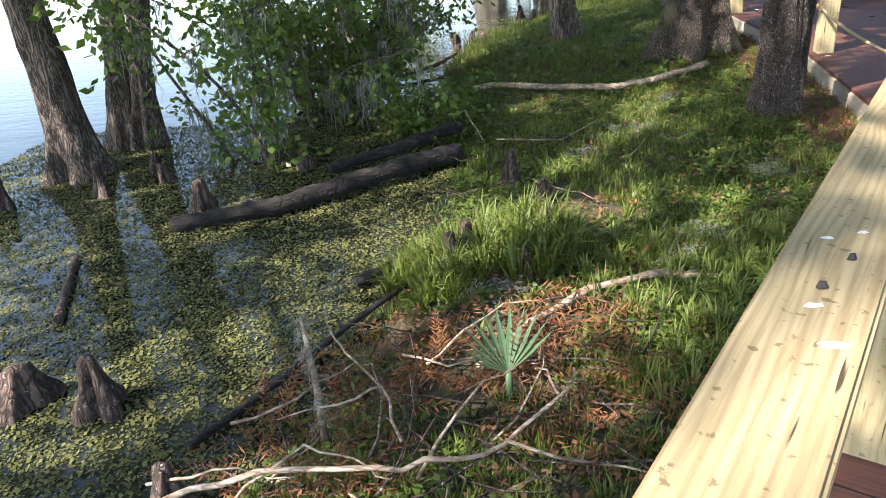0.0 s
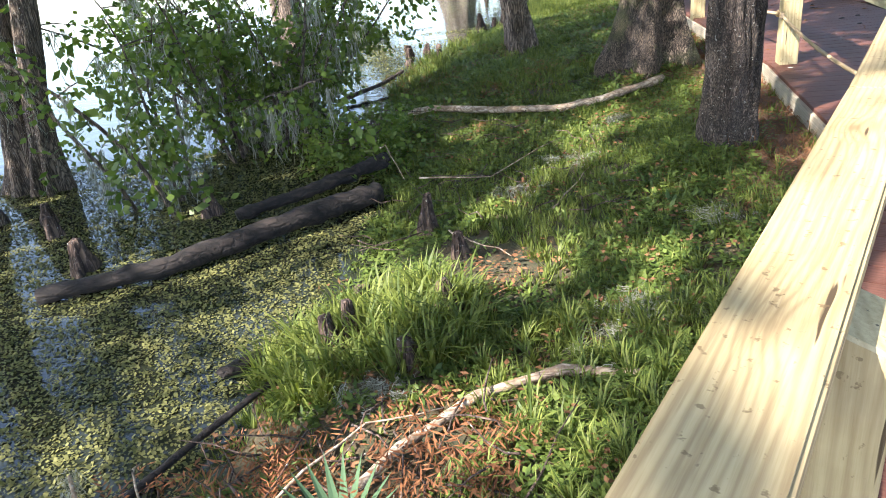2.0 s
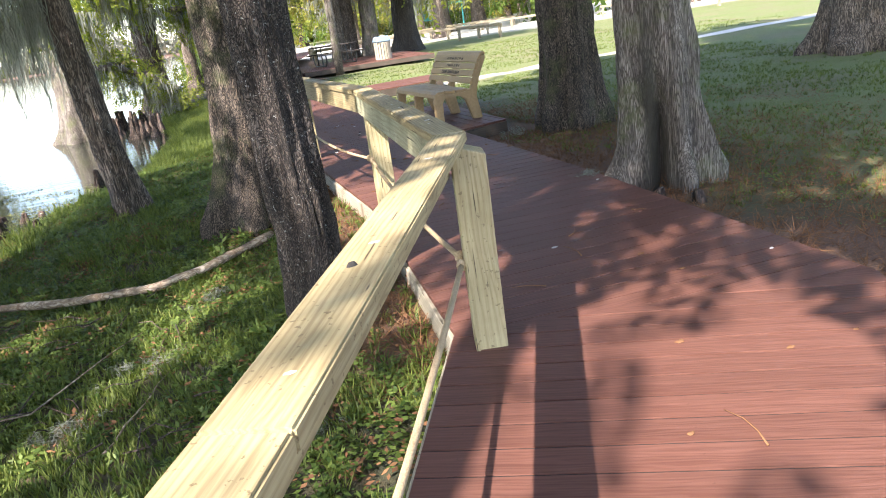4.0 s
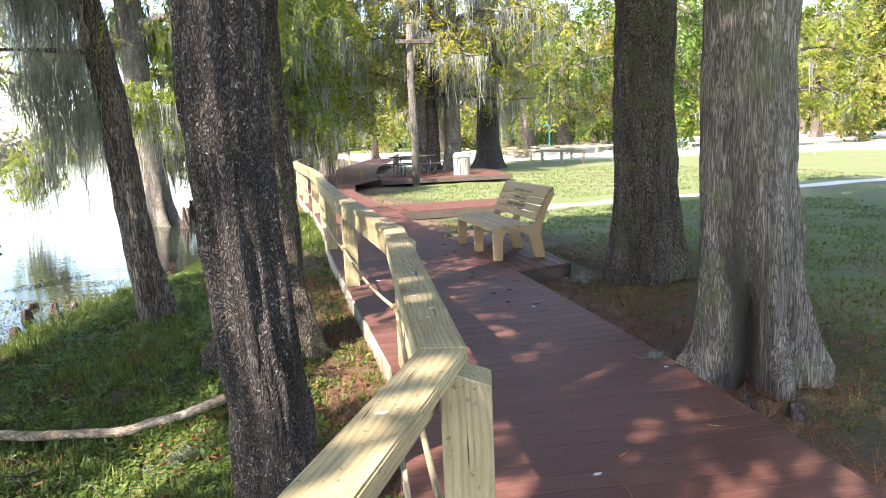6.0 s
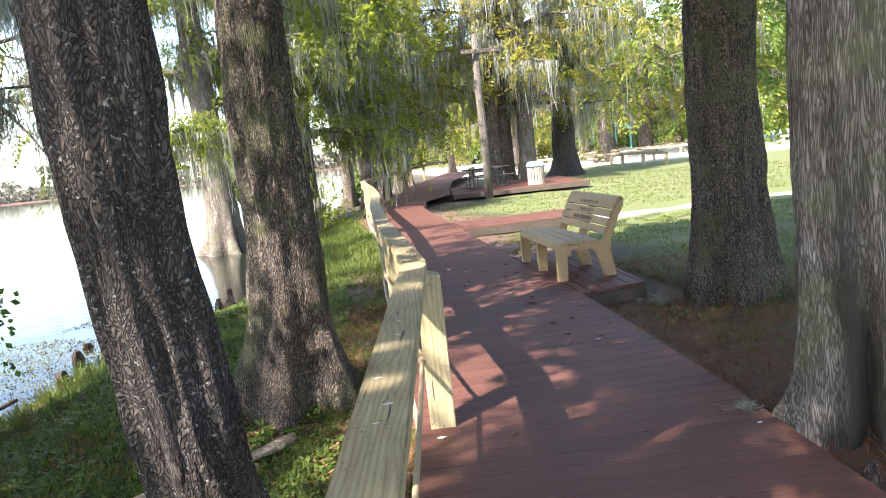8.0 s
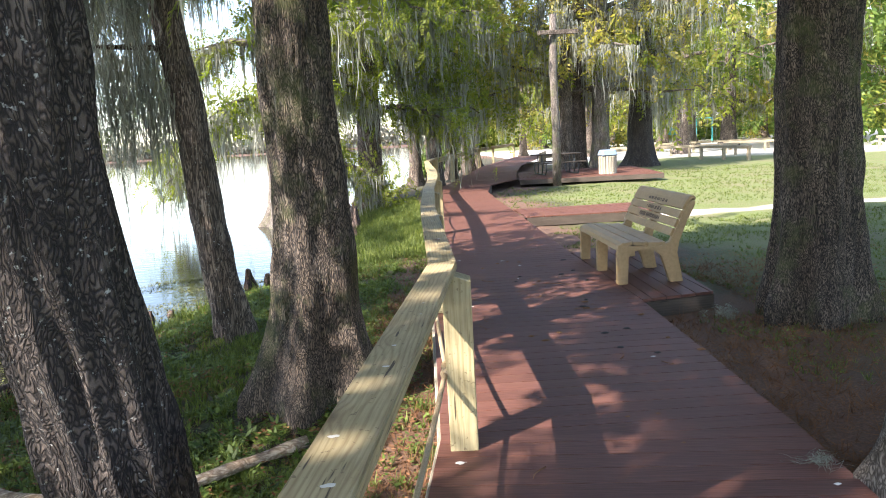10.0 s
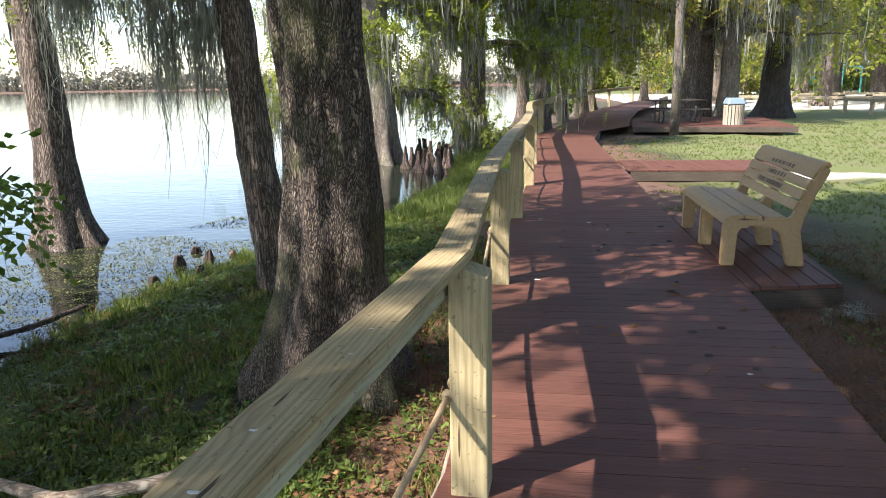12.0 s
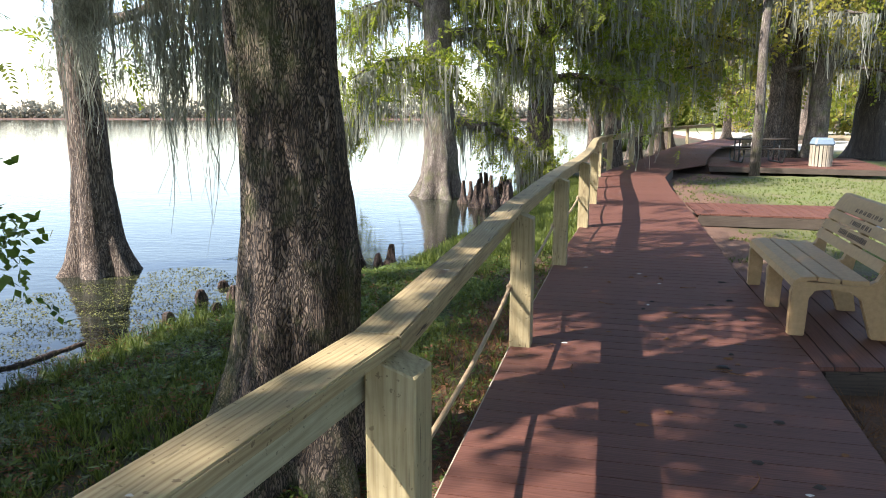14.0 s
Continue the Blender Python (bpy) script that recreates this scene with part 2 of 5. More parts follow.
def leafy(name, a, b_, trans=0.35, rough=0.5, through_tint=(1.5, 1.6, 0.8)):
    def build(nt, b):
        rnd = nt.nodes.new("ShaderNodeNewGeometry").outputs["Random Per Island"]
        col = ramp(nt, rnd, (0.0, a), (1.0, b_))
        nt.links.new(col, b.inputs["Base Color"])
        b.inputs["Roughness"].default_value = rough
        b.inputs["Specular IOR Level"].default_value = 0.2
        t = nt.nodes.new("ShaderNodeBsdfTranslucent")
        nt.links.new(mix(nt, 1.0, col, through_tint, "MULTIPLY"), t.inputs["Color"])
        m = nt.nodes.new("ShaderNodeMixShader")
        m.inputs[0].default_value = trans
        nt.links.new(b.outputs[0], m.inputs[1])
        nt.links.new(t.outputs[0], m.inputs[2])
        nt.links.new(m.outputs[0], nt.nodes["Material Output"].inputs["Surface"])
    return material(name, build)


LEAF_GREEN = leafy("glossy_green_leaf", (0.05, 0.092, 0.02), (0.14, 0.19, 0.045), 0.4, 0.35)
LEAF_CYPRESS = leafy("cypress_needles", (0.075, 0.105, 0.02), (0.225, 0.24, 0.05), 0.6)
LEAF_YELLOW = leafy("yellowing_needles", (0.16, 0.165, 0.045), (0.34, 0.28, 0.085), 0.55)
LEAF_RUST = leafy("rust_needles", (0.10, 0.04, 0.02), (0.22, 0.095, 0.04), 0.2, 0.8)
MOSS = leafy("spanish_moss", (0.15, 0.155, 0.125), (0.37, 0.375, 0.32), 0.4, 0.9, (1.25, 1.25, 1.1))
GRASS = leafy("grass_blades", (0.040, 0.066, 0.012), (0.165, 0.195, 0.044), 0.26, 0.5)
WEED = leafy("low_weeds", (0.032, 0.060, 0.012), (0.130, 0.175, 0.040), 0.22, 0.5)
DUCKWEED = leafy("floating_weed", (0.062, 0.068, 0.023), (0.15, 0.148, 0.05), 0.12, 0.8)
PALM = leafy("dwarf_palm_leaf", (0.06, 0.11, 0.055), (0.09, 0.15, 0.075), 0.2, 0.45)
LITTER = leafy("fallen_needles", (0.11, 0.05, 0.025), (0.22, 0.115, 0.055), 0.05, 0.9)


def ground_build(nt, b):
    at = nt.nodes.new("ShaderNodeAttribute")
    at.attribute_name = "cover"
    sep = nt.nodes.new("ShaderNodeSeparateColor")
    nt.links.new(at.outputs["Color"], sep.inputs[0])
    fine = tex(nt, 55, 6, 0.7)
    mid = tex(nt, 6, 5, 0.65)
    broad = tex(nt, 0.7, 4, 0.6)
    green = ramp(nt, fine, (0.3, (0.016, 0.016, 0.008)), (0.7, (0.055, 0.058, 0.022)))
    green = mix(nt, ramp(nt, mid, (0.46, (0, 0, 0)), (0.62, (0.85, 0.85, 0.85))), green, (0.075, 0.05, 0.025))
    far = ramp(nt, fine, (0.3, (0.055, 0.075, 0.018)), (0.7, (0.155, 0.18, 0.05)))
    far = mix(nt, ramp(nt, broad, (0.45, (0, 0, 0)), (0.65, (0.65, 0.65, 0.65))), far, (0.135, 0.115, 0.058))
    brown = ramp(nt, fine, (0.25, (0.045, 0.026, 0.016)), (0.6, (0.14, 0.075, 0.045)), (0.8, (0.24, 0.16, 0.10)))
    sand = ramp(nt, fine, (0.3, (0.50, 0.46, 0.40)), (0.7, (0.66, 0.62, 0.55)))
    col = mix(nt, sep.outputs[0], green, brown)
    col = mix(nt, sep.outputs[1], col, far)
    col = mix(nt, sep.outputs[2], col, sand)
    nt.links.new(col, b.inputs["Base Color"])
    b.inputs["Roughness"].default_value = 0.95
    bump(nt, b, mix(nt, 0.5, fine, mid), 0.7, 0.03)


GROUND = material("park_ground", ground_build)


def water_build(nt, b):
    b.inputs["Base Color"].default_value = (0.018, 0.022, 0.014, 1)
    b.inputs["Roughness"].default_value = 0.03
    b.inputs["IOR"].default_value = 1.33
    small = tex(nt, 7, 3, 0.5, (0.5, 1.0, 1.0))
    swell = tex(nt, 0.9, 3, 0.5, (0.35, 1.0, 1.0))
    bump(nt, b, mix(nt, 0.6, small, swell), 0.10, 0.12)


WATER = material("lake_water", water_build)


def plain(name, color, rough=0.6, metal=0.0, grain=25, amount=0.15, relief=0.1):
    def build(nt, b):
        f = tex(nt, grain, 5, 0.6)
        col = ramp(nt, f, (0.3, [v * (1 - amount) for v in color]), (0.7, [min(1, v * (1 + amount)) for v in color]))
        nt.links.new(col, b.inputs["Base Color"])
        b.inputs["Roughness"].default_value, b.inputs["Metallic"].default_value = rough, metal
        bump(nt, b, f, relief, 0.003)
    return material(name, build)


BENCH = plain("tan_recycled_plastic", (0.35, 0.235, 0.115), 0.55, 0, 30, 0.14)
ENGRAVE = plain("engraved_lettering", (0.075, 0.05, 0.03), 0.8)
ROPE = plain("manila_rope", (0.34, 0.25, 0.145), 0.95, 0, 160, 0.3, 0.8)
CHALK = plain("dried_droppings", (0.56, 0.54, 0.49), 0.9)
DIRT = plain("dark_dropping", (0.03, 0.026, 0.022), 0.9)
METAL = plain("galvanised_steel", (0.32, 0.33, 0.34), 0.45, 0.8)
LID = plain("blue_grey_plastic_lid", (0.16, 0.22, 0.27), 0.5)
DARK_METAL = plain("dark_painted_steel", (0.05, 0.055, 0.05), 0.5)
WHITE = plain("white_paint", (0.78, 0.78, 0.76), 0.5)
TEAL = plain("teal_paint", (0.04, 0.28, 0.28), 0.5)
ASPHALT = plain("pale_road", (0.55, 0.52, 0.48), 0.95)
SHELL = plain("crushed_shell_path", (0.62, 0.60, 0.56), 0.95, 0, 40, 0.12)

# ---- builders ----
rng = np.random.default_rng(7)


def smooth_mesh(me):
    me.polygons.foreach_set("use_smooth", np.ones(len(me.polygons), bool))


def obj(name, verts, faces, mat, parent=None, label="", smooth=False):
    me = bpy.data.meshes.new(name)
    me.from_pydata([tuple(v) for v in verts], [], [tuple(f) for f in faces])
    me.materials.append(mat)
    if smooth:
        smooth_mesh(me)
    me.update()
    ob = new(name, me)
    if parent is not None:
        ob.parent = parent
    return tagged(ob, label)


def part(name, bm, mat, parent=None, label="", smooth=False):
    me = bpy.data.meshes.new(name)
    bm.to_mesh(me)
    bm.free()
    me.materials.append(mat)
    if smooth:
        smooth_mesh(me)
    ob = new(name, me)
    if parent is not None:
        ob.parent = parent
    return tagged(ob, label)


def thing(name, m, label, category, group="", kind=""):
    ob = new(name)
    ob.empty_display_size = 0.1
    ob.matrix_world = m
    return tagged(ob, label, category, group, kind)


def box(bm, lo, hi, bevel=0.0, m=None):
    lo, hi = Vector(lo), Vector(hi)
    r = bmesh.ops.create_cube(bm, size=1.0, matrix=Matrix.Translation((lo + hi) / 2) @ Matrix.Diagonal((*(hi - lo), 1)))
    vs = r["verts"]
    if bevel:
        es = list({e for v in vs for e in v.link_edges})
        r2 = bmesh.ops.bevel(bm, geom=es, offset=bevel, segments=1, affect="EDGES", profile=0.7)
        vs = list({v for f in r2["faces"] for v in f.verts} | {v for v in vs if v.is_valid})
    if m is not None:
        bmesh.ops.transform(bm, matrix=m, verts=vs)
    return vs


def tube_data(points, radii, seg=8, cap=True):
    """Verts and faces of a round tube along points."""
    P = [Vector(p) for p in points]
    verts, faces = [], []
    side = None
    for i, p in enumerate(P):
        d = (P[min(i + 1, len(P) - 1)] - P[max(i - 1, 0)]).normalized()
        if side is None:
            side = d.orthogonal().normalized()
        side = (side - d * side.dot(d)).normalized()
        up = d.cross(side)
        for k in range(seg):
            a = 2 * math.pi * k / seg
            verts.append(p + radii[i] * (math.cos(a) * side + math.sin(a) * up))
    for i in range(len(P) - 1):
        for k in range(seg):
            k2 = (k + 1) % seg
            faces.append((i * seg + k, i * seg + k2, (i + 1) * seg + k2, (i + 1) * seg + k))
    if cap:
        faces.append(tuple(range(seg - 1, -1, -1)))
        faces.append(tuple(range((len(P) - 1) * seg, len(P) * seg)))
    return verts, faces


def join_data(chunks):
    verts, faces, n = [], [], 0
    for v, f in chunks:
        verts += list(v)
        faces += [tuple(i + n for i in q) for q in f]
        n += len(v)
    return verts, faces


def scatter_mesh(name, protos, spots, mat, parent=None, label="", smooth=False):
    """One mesh of many copies of small prototypes. protos: (verts, tri or quad faces); spots: (which, 4x4 rows as arrays)."""
    all_v, loops, starts, n, nl = [], [], [], 0, 0
    arrs = [(np.asarray(v, float), f) for v, f in protos]
    flats = [(np.concatenate([np.asarray(q) for q in f]), np.array([len(q) for q in f])) for _, f in arrs]
    for w, M in spots:
        v = arrs[w][0]
        all_v.append(v @ M[:3, :3].T + M[:3, 3])
        fl, ln = flats[w]
        loops.append(fl + n)
        starts.append(ln)
        n += len(v)
    V, L, S = np.concatenate(all_v), np.concatenate(loops), np.concatenate(starts)
    me = bpy.data.meshes.new(name)
    me.vertices.add(len(V))
    me.vertices.foreach_set("co", V.ravel().astype(np.float32))
    me.loops.add(len(L))
    me.loops.foreach_set("vertex_index", L.astype(np.int32))
    me.polygons.add(len(S))
    me.polygons.foreach_set("loop_start", np.concatenate([[0], np.cumsum(S)[:-1]]).astype(np.int32))
    me.materials.append(mat)
    if smooth:
        me.polygons.foreach_set("use_smooth", np.ones(len(S), bool))
    me.update(calc_edges=True)
    me.validate()
    ob = new(name, me)
    if parent is not None:
        ob.parent = parent
    return tagged(ob, label)


def spot(x, y, z, yaw=0.0, tilt=0.0, lean=0.0, s=1.0, sz=None):
    cy, sy, ct, st, cl, sl = math.cos(yaw), math.sin(yaw), math.cos(tilt), math.sin(tilt), math.cos(lean), math.sin(lean)
    Rz = np.array([[cy, -sy, 0], [sy, cy, 0], [0, 0, 1]])
    Rx = np.array([[1, 0, 0], [0, ct, -st], [0, st, ct]])
    Ry = np.array([[cl, 0, sl], [0, 1, 0], [-sl, 0, cl]])
    M = np.eye(4)
    M[:3, :3] = Rz @ Rx @ Ry @ np.diag([s, s, sz or s])
    M[:3, 3] = (x, y, z)
    return M


def clip_poly(poly, a, n):
    """The part of a convex polygon on the side of the line through a that n points to."""
    out = []
    for p, q in zip(poly, poly[1:] + poly[:1]):
        dp, dq = (p - a).dot(n), (q - a).dot(n)
        if dp >= 0:
            out.append(p)
        if dp * dq < 0:
            out.append(p + (q - p) * (dp / (dp - dq)))
    return out


def smoothstep(a, b, x):
    t = np.clip((x - a) / (b - a), 0, 1)
    return t * t * (3 - 2 * t)

# ---- plan ----
WATER_Z = -0.52
DECK_L = [(-2.56, -3.85), (3.15, 4.98), (3.66, 7.6), (3.87, 10.4), (4.1, 13.0), (4.4, 15.6), (4.62, 18.3), (4.75, 21.0), (4.95, 24.0), (5.45, 26.6), (6.3, 29.6), (7.4, 34.0), (8.9, 40.4), (10.4, 45.0), (13.5, 54.0)]
DECK_R = [(-0.95, -4.89), (5.0, 4.25), (5.45, 7.3), (5.74, 10.22), (5.86, 13.0), (6.04, 15.6), (6.22, 18.3), (6.36, 21.0), (6.6, 24.0), (7.14, 26.7), (8.4, 28.9), (9.3, 33.2), (10.8, 39.4), (12.4, 44.2), (15.4, 53.2)]
SHORE = [(-60, -30), (-12, -5), (-4, -2.2), (0, -1.0), (2.7, -0.40), (4.46, 0.0), (6.46, 0.3), (8, 0.0), (10, 0.1), (12, 0.3), (13.4, 0.8), (15, 1.8), (16, 2.2), (20, 3.0), (24, 2.8), (30, 3.2), (40, 5.0), (60, 11.0), (100, 16), (300, 30)]


def shore_x(y):
    return np.interp(y, [p[0] for p in SHORE], [p[1] for p in SHORE])


def deck_left_x(y):
    return np.interp(y, [p[1] for p in DECK_L], [p[0] for p in DECK_L])


def deck_right_x(y):
    return np.interp(y, [p[1] for p in DECK_R], [p[0] for p in DECK_R])


def ground_z(x, y):
    x, y = np.asarray(x, float), np.asarray(y, float)
    xs, xl = shore_x(y), deck_left_x(y)
    width = np.maximum(xl - xs, 0.4)
    u = (x - xs) / width                                     # 0 at the water, 1 at the deck
    land = WATER_Z - 0.03 + 0.20 * smoothstep(0.0, 0.35, u) + 0.17 * smoothstep(0.4, 1.0, u)
    land = np.where(u > 1, -0.17 - 0.0065 * np.clip(y - 12, 0, 40), land)
    deep = WATER_Z - 0.04 - 0.16 * np.clip(xs - x, 0, 6)
    z = np.where(x < xs, deep, land)
    bumps = 0.025 * np.sin(x * 2.1 + np.cos(y * 1.3)) * np.cos(y * 1.7 + 0.6 * np.sin(x * 1.9)) + 0.012 * np.sin(x * 6.3 + 1) * np.cos(y * 5.7)
    for cx, cy, r, h in ((2.75, 6.1, 0.7, 0.08), (2.95, 8.9, 0.8, 0.07), (0.55, 4.2, 0.5, 0.07)):
        z = z + h * np.exp(-((x - cx) ** 2 + (y - cy) ** 2) / r ** 2)
    far = smoothstep(270, 300, y) * 2.5
    return np.where(y > 268, np.maximum(z, WATER_Z - 1 + far), z) + bumps


# ---- ground, one sheet to the horizon ----
def axis(fine_lo, fine_hi, step, lo, hi):
    a = list(np.arange(fine_lo, fine_hi + 1e-6, step))
    d = step
    while a[-1] < hi:
        d *= 1.25
        a.append(a[-1] + d)
    d = step
    while a[0] > lo:
        d *= 1.25
        a.insert(0, a[0] - d)
    return np.array(a)


gx, gy = axis(-5, 14, 0.155, -1500, 1500), axis(-2, 32, 0.155, -800, 2000)
GX, GY = np.meshgrid(gx, gy)
GZ = ground_z(GX, GY)
nx, ny = len(gx), len(gy)
idx = np.arange(nx * ny).reshape(ny, nx)
quads = np.stack([idx[:-1, :-1], idx[:-1, 1:], idx[1:, 1:], idx[1:, :-1]], -1).reshape(-1, 4)
me = bpy.data.meshes.new("ground")
me.vertices.add(nx * ny)
me.vertices.foreach_set("co", np.stack([GX, GY, GZ], -1).ravel().astype(np.float32))
me.loops.add(quads.size)
me.loops.foreach_set("vertex_index", quads.ravel().astype(np.int32))
me.polygons.add(len(quads))
me.polygons.foreach_set("loop_start", np.arange(0, quads.size, 4, dtype=np.int32))
smooth_mesh(me)
me.update(calc_edges=True)
wob = 0.35 * np.sin(GX * 1.7 + GY * 0.8) + 0.3 * np.sin(GY * 2.3 - GX) + 0.2 * np.sin(GX * 4.1) * np.cos(GY * 3.7)
dr = GX - deck_right_x(GY)
dl = deck_left_x(GY) - GX
brown = smoothstep(1.35, 0.5, dr + 0.8 * wob) * (dr > -1)                       # needle litter beside the walk
brown = np.maximum(brown, smoothstep(0.75, 0.3, dl + 0.4 * wob) * (GY > 5) * (dl > -0.5))
brown = np.maximum(brown, smoothstep(0.30, 0.0, GX - shore_x(GY) + 0.25 * wob))
brown = np.maximum(brown, 0.9 * smoothstep(1.6, 0.7, np.hypot(GX - 7.0, GY - 9.6) + 0.5 * wob))
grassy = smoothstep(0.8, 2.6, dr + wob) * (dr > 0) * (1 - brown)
sandy = smoothstep(0.45, 0.2, np.abs(GY - 17.9 - 0.02 * (GX - 9)) + 0.1 * wob) * (GX > 8.6)      # shell path
sandy = np.maximum(sandy, smoothstep(0, 3, GY - 46 + 0.9 * (GX - 22) * (GX > 22)) * (GX > 14) * (GY < 90) * 0.8)
att = me.color_attributes.new("cover", "FLOAT_COLOR", "POINT")
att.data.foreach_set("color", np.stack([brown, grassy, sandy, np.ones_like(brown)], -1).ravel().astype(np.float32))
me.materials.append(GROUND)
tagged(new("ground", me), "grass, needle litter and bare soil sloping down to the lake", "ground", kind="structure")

ww = [(-1500, -400), (60, -400), (60, 283), (-1500, 300)]
obj("water", [(x, y, WATER_Z) for x, y in ww], [(0, 1, 2, 3)], WATER)
tagged(bpy.data.objects["water"], "calm bright lake water with small ripples", "lake", kind="structure")

# ---- boardwalk ----
PITCH, GAP, THICK = 0.146, 0.011, 0.026
floor_walk = tagged(new("boardwalk_floor"), "reddish-brown composite board walk with dark joints", "boardwalk", kind="structure")


def board(poly, z, parent, mat=DECK, name="board", thick=THICK):
    """A flat board with slightly rounded upper edges, from a convex outline."""
    c = sum(poly, Vector((0, 0))) / len(poly)
    n = len(poly)
    def ring(s, zz):
        return [(p.x - (p - c).normalized().x * s, p.y - (p - c).normalized().y * s, zz) for p in poly]
    v = ring(0, z - thick) + ring(0, z - 0.003) + ring(0.003, z)
    f = [tuple(range(2 * n, 3 * n)), tuple(range(n - 1, -1, -1))]
    for k in range(2):
        f += [(k * n + i, k * n + (i + 1) % n, (k + 1) * n + (i + 1) % n, (k + 1) * n + i) for i in range(n)]
    along = max(((q - p) for p, q in zip(poly, poly[1:] + poly[:1])), key=lambda e: e.length)
    a = math.atan2(along.y, along.x)
    M = Matrix.Translation((c.x, c.y, 0)) @ Matrix.Rotation(a, 4, "Z")
    Mi = M.inverted()
    ob = obj(name, [Mi @ Vector(p) for p in v], f, mat, parent)
    ob.matrix_world = M
    return ob


def lay_boards(poly, run, z=0.0, parent=floor_walk, gap=GAP):
    """Boards across the walk: run is the way in which they follow one another."""
    poly = [Vector(p) for p in poly]
    if sum(p.x * q.y - q.x * p.y for p, q in zip(poly, poly[1:] + poly[:1])) < 0:
        poly.reverse()
    run = Vector(run).normalized()
    lo, hi = min(p.dot(run) for p in poly), max(p.dot(run) for p in poly)
    k = math.floor(lo / PITCH)
    while k * PITCH < hi:
        a, b = k * PITCH + gap / 2, (k + 1) * PITCH - gap / 2
        q = clip_poly(clip_poly(poly, run * a, run), run * b, -run)
        if len(q) >= 3 and max((u - w).length for u in q for w in q) > 0.12:
            board(q, z + 0.0015 * math.sin(k * 12.9), parent)
        k += 1


for i in range(len(DECK_L) - 1):
    l0, l1, r0, r1 = DECK_L[i], DECK_L[i + 1], DECK_R[i], DECK_R[i + 1]
    if i == 0:
        l0, r0 = (-0.6, -0.82), (1.01, -1.86)
    run = (Vector(l1) - Vector(l0)).normalized() + (Vector(r1) - Vector(r0)).normalized()
    if i in (2, 3, 4):
        run = Vector((0.07, 1))
    lay_boards([l0, r0, r1, l1], run, gap=GAP if i == 0 else 0.006)
lay_boards([(5.748, 10.22), (6.46, 10.32), (6.80, 12.95), (5.868, 13.0)], (1, -0.07))          # bench bay, boards along the walk
lay_boards([(6.23, 17.3), (8.7, 17.1), (9.2, 18.6), (6.27, 18.75)], (1, 0))                 # side path
lay_boards([(8.45, 28.6), (13.2, 27.6), (14.2, 33.4), (9.4, 33.4)], (0.1, 1), z=-0.02)


JOINT = plain("dark_joint_slab", (0.020, 0.014, 0.011), 0.95)


def joint_filler(poly):
    """Dark slab added to just under the boards' faces, so the joints read dark."""
    c = sum((Vector(p) for p in poly), Vector((0, 0))) / len(poly)
    inner = [c + (Vector(p) - c) * 0.995 for p in poly]
    n = len(inner)
    v = [(p.x, p.y, z) for z in (-0.020, -0.0065) for p in inner]
    f = [tuple(range(n - 1, -1, -1)), tuple(range(n, 2 * n))] + [(k, (k + 1) % n, n + (k + 1) % n, n + k) for k in range(n)]
    obj("joint_filler", v, f, JOINT, floor_walk, "dark slab added inside the boards to darken the joints")


for i in range(8):
    joint_filler([DECK_L[i] if i else (-0.6, -0.82), DECK_R[i] if i else (1.01, -1.86), DECK_R[i + 1], DECK_L[i + 1]])
joint_filler([(5.748, 10.22), (6.46, 10.32), (6.80, 12.95), (5.868, 13.0)])


def edge_board(a, b, top, depth, thick, mat, parent, name="rim_board", label=""):
    a, b = Vector((*a, 0)), Vector((*b, 0))
    d = b - a
    bm = bmesh.new()
    box(bm, (-thick / 2, 0, -depth), (thick / 2, d.length, 0), 0.004)
    ob = part(name, bm, mat, parent, label)
    ob.matrix_world = Matrix.Translation((a.x, a.y, top)) @ Matrix.Rotation(math.atan2(d.y, d.x) - math.pi / 2, 4, "Z")
    return ob


for side, s in ((DECK_L, 1), (DECK_R, -1)):
    for i in range(9):
        edge_board(side[i], side[i + 1], -0.030, 0.19, 0.04, OLD_PINE if s > 0 else DARK_TIMBER, floor_walk)
for a, b in (((5.78, 10.24), (6.46, 10.34)), ((6.46, 10.34), (6.8, 12.94)), ((6.25, 17.32), (8.7, 17.12)), ((8.47, 28.6), (13.2, 27.6))):
    edge_board(a, b, -0.032, 0.16, 0.04, DARK_TIMBER, floor_walk)

# ---- railing ----
RAIL = [(-0.925, -1.501), (2.040, 3.013), (3.18, 4.81), (3.71, 7.5), (3.87, 10.38), (4.10, 13.08), (4.39, 15.66), (4.61, 18.35), (4.75, 21.1), (4.93, 23.9), (5.35, 26.6), (6.2, 29.6), (7.3, 34.0), (8.8, 40.4), (10.3, 45.0), (13.3, 54.0)]
RAIL_Z = 0.94
CAP_W, CAP_T = 0.137, 0.040
railing = tagged(new("railing"), "new pale pine railing with flat cap, posts and rope", "railing", kind="structure")


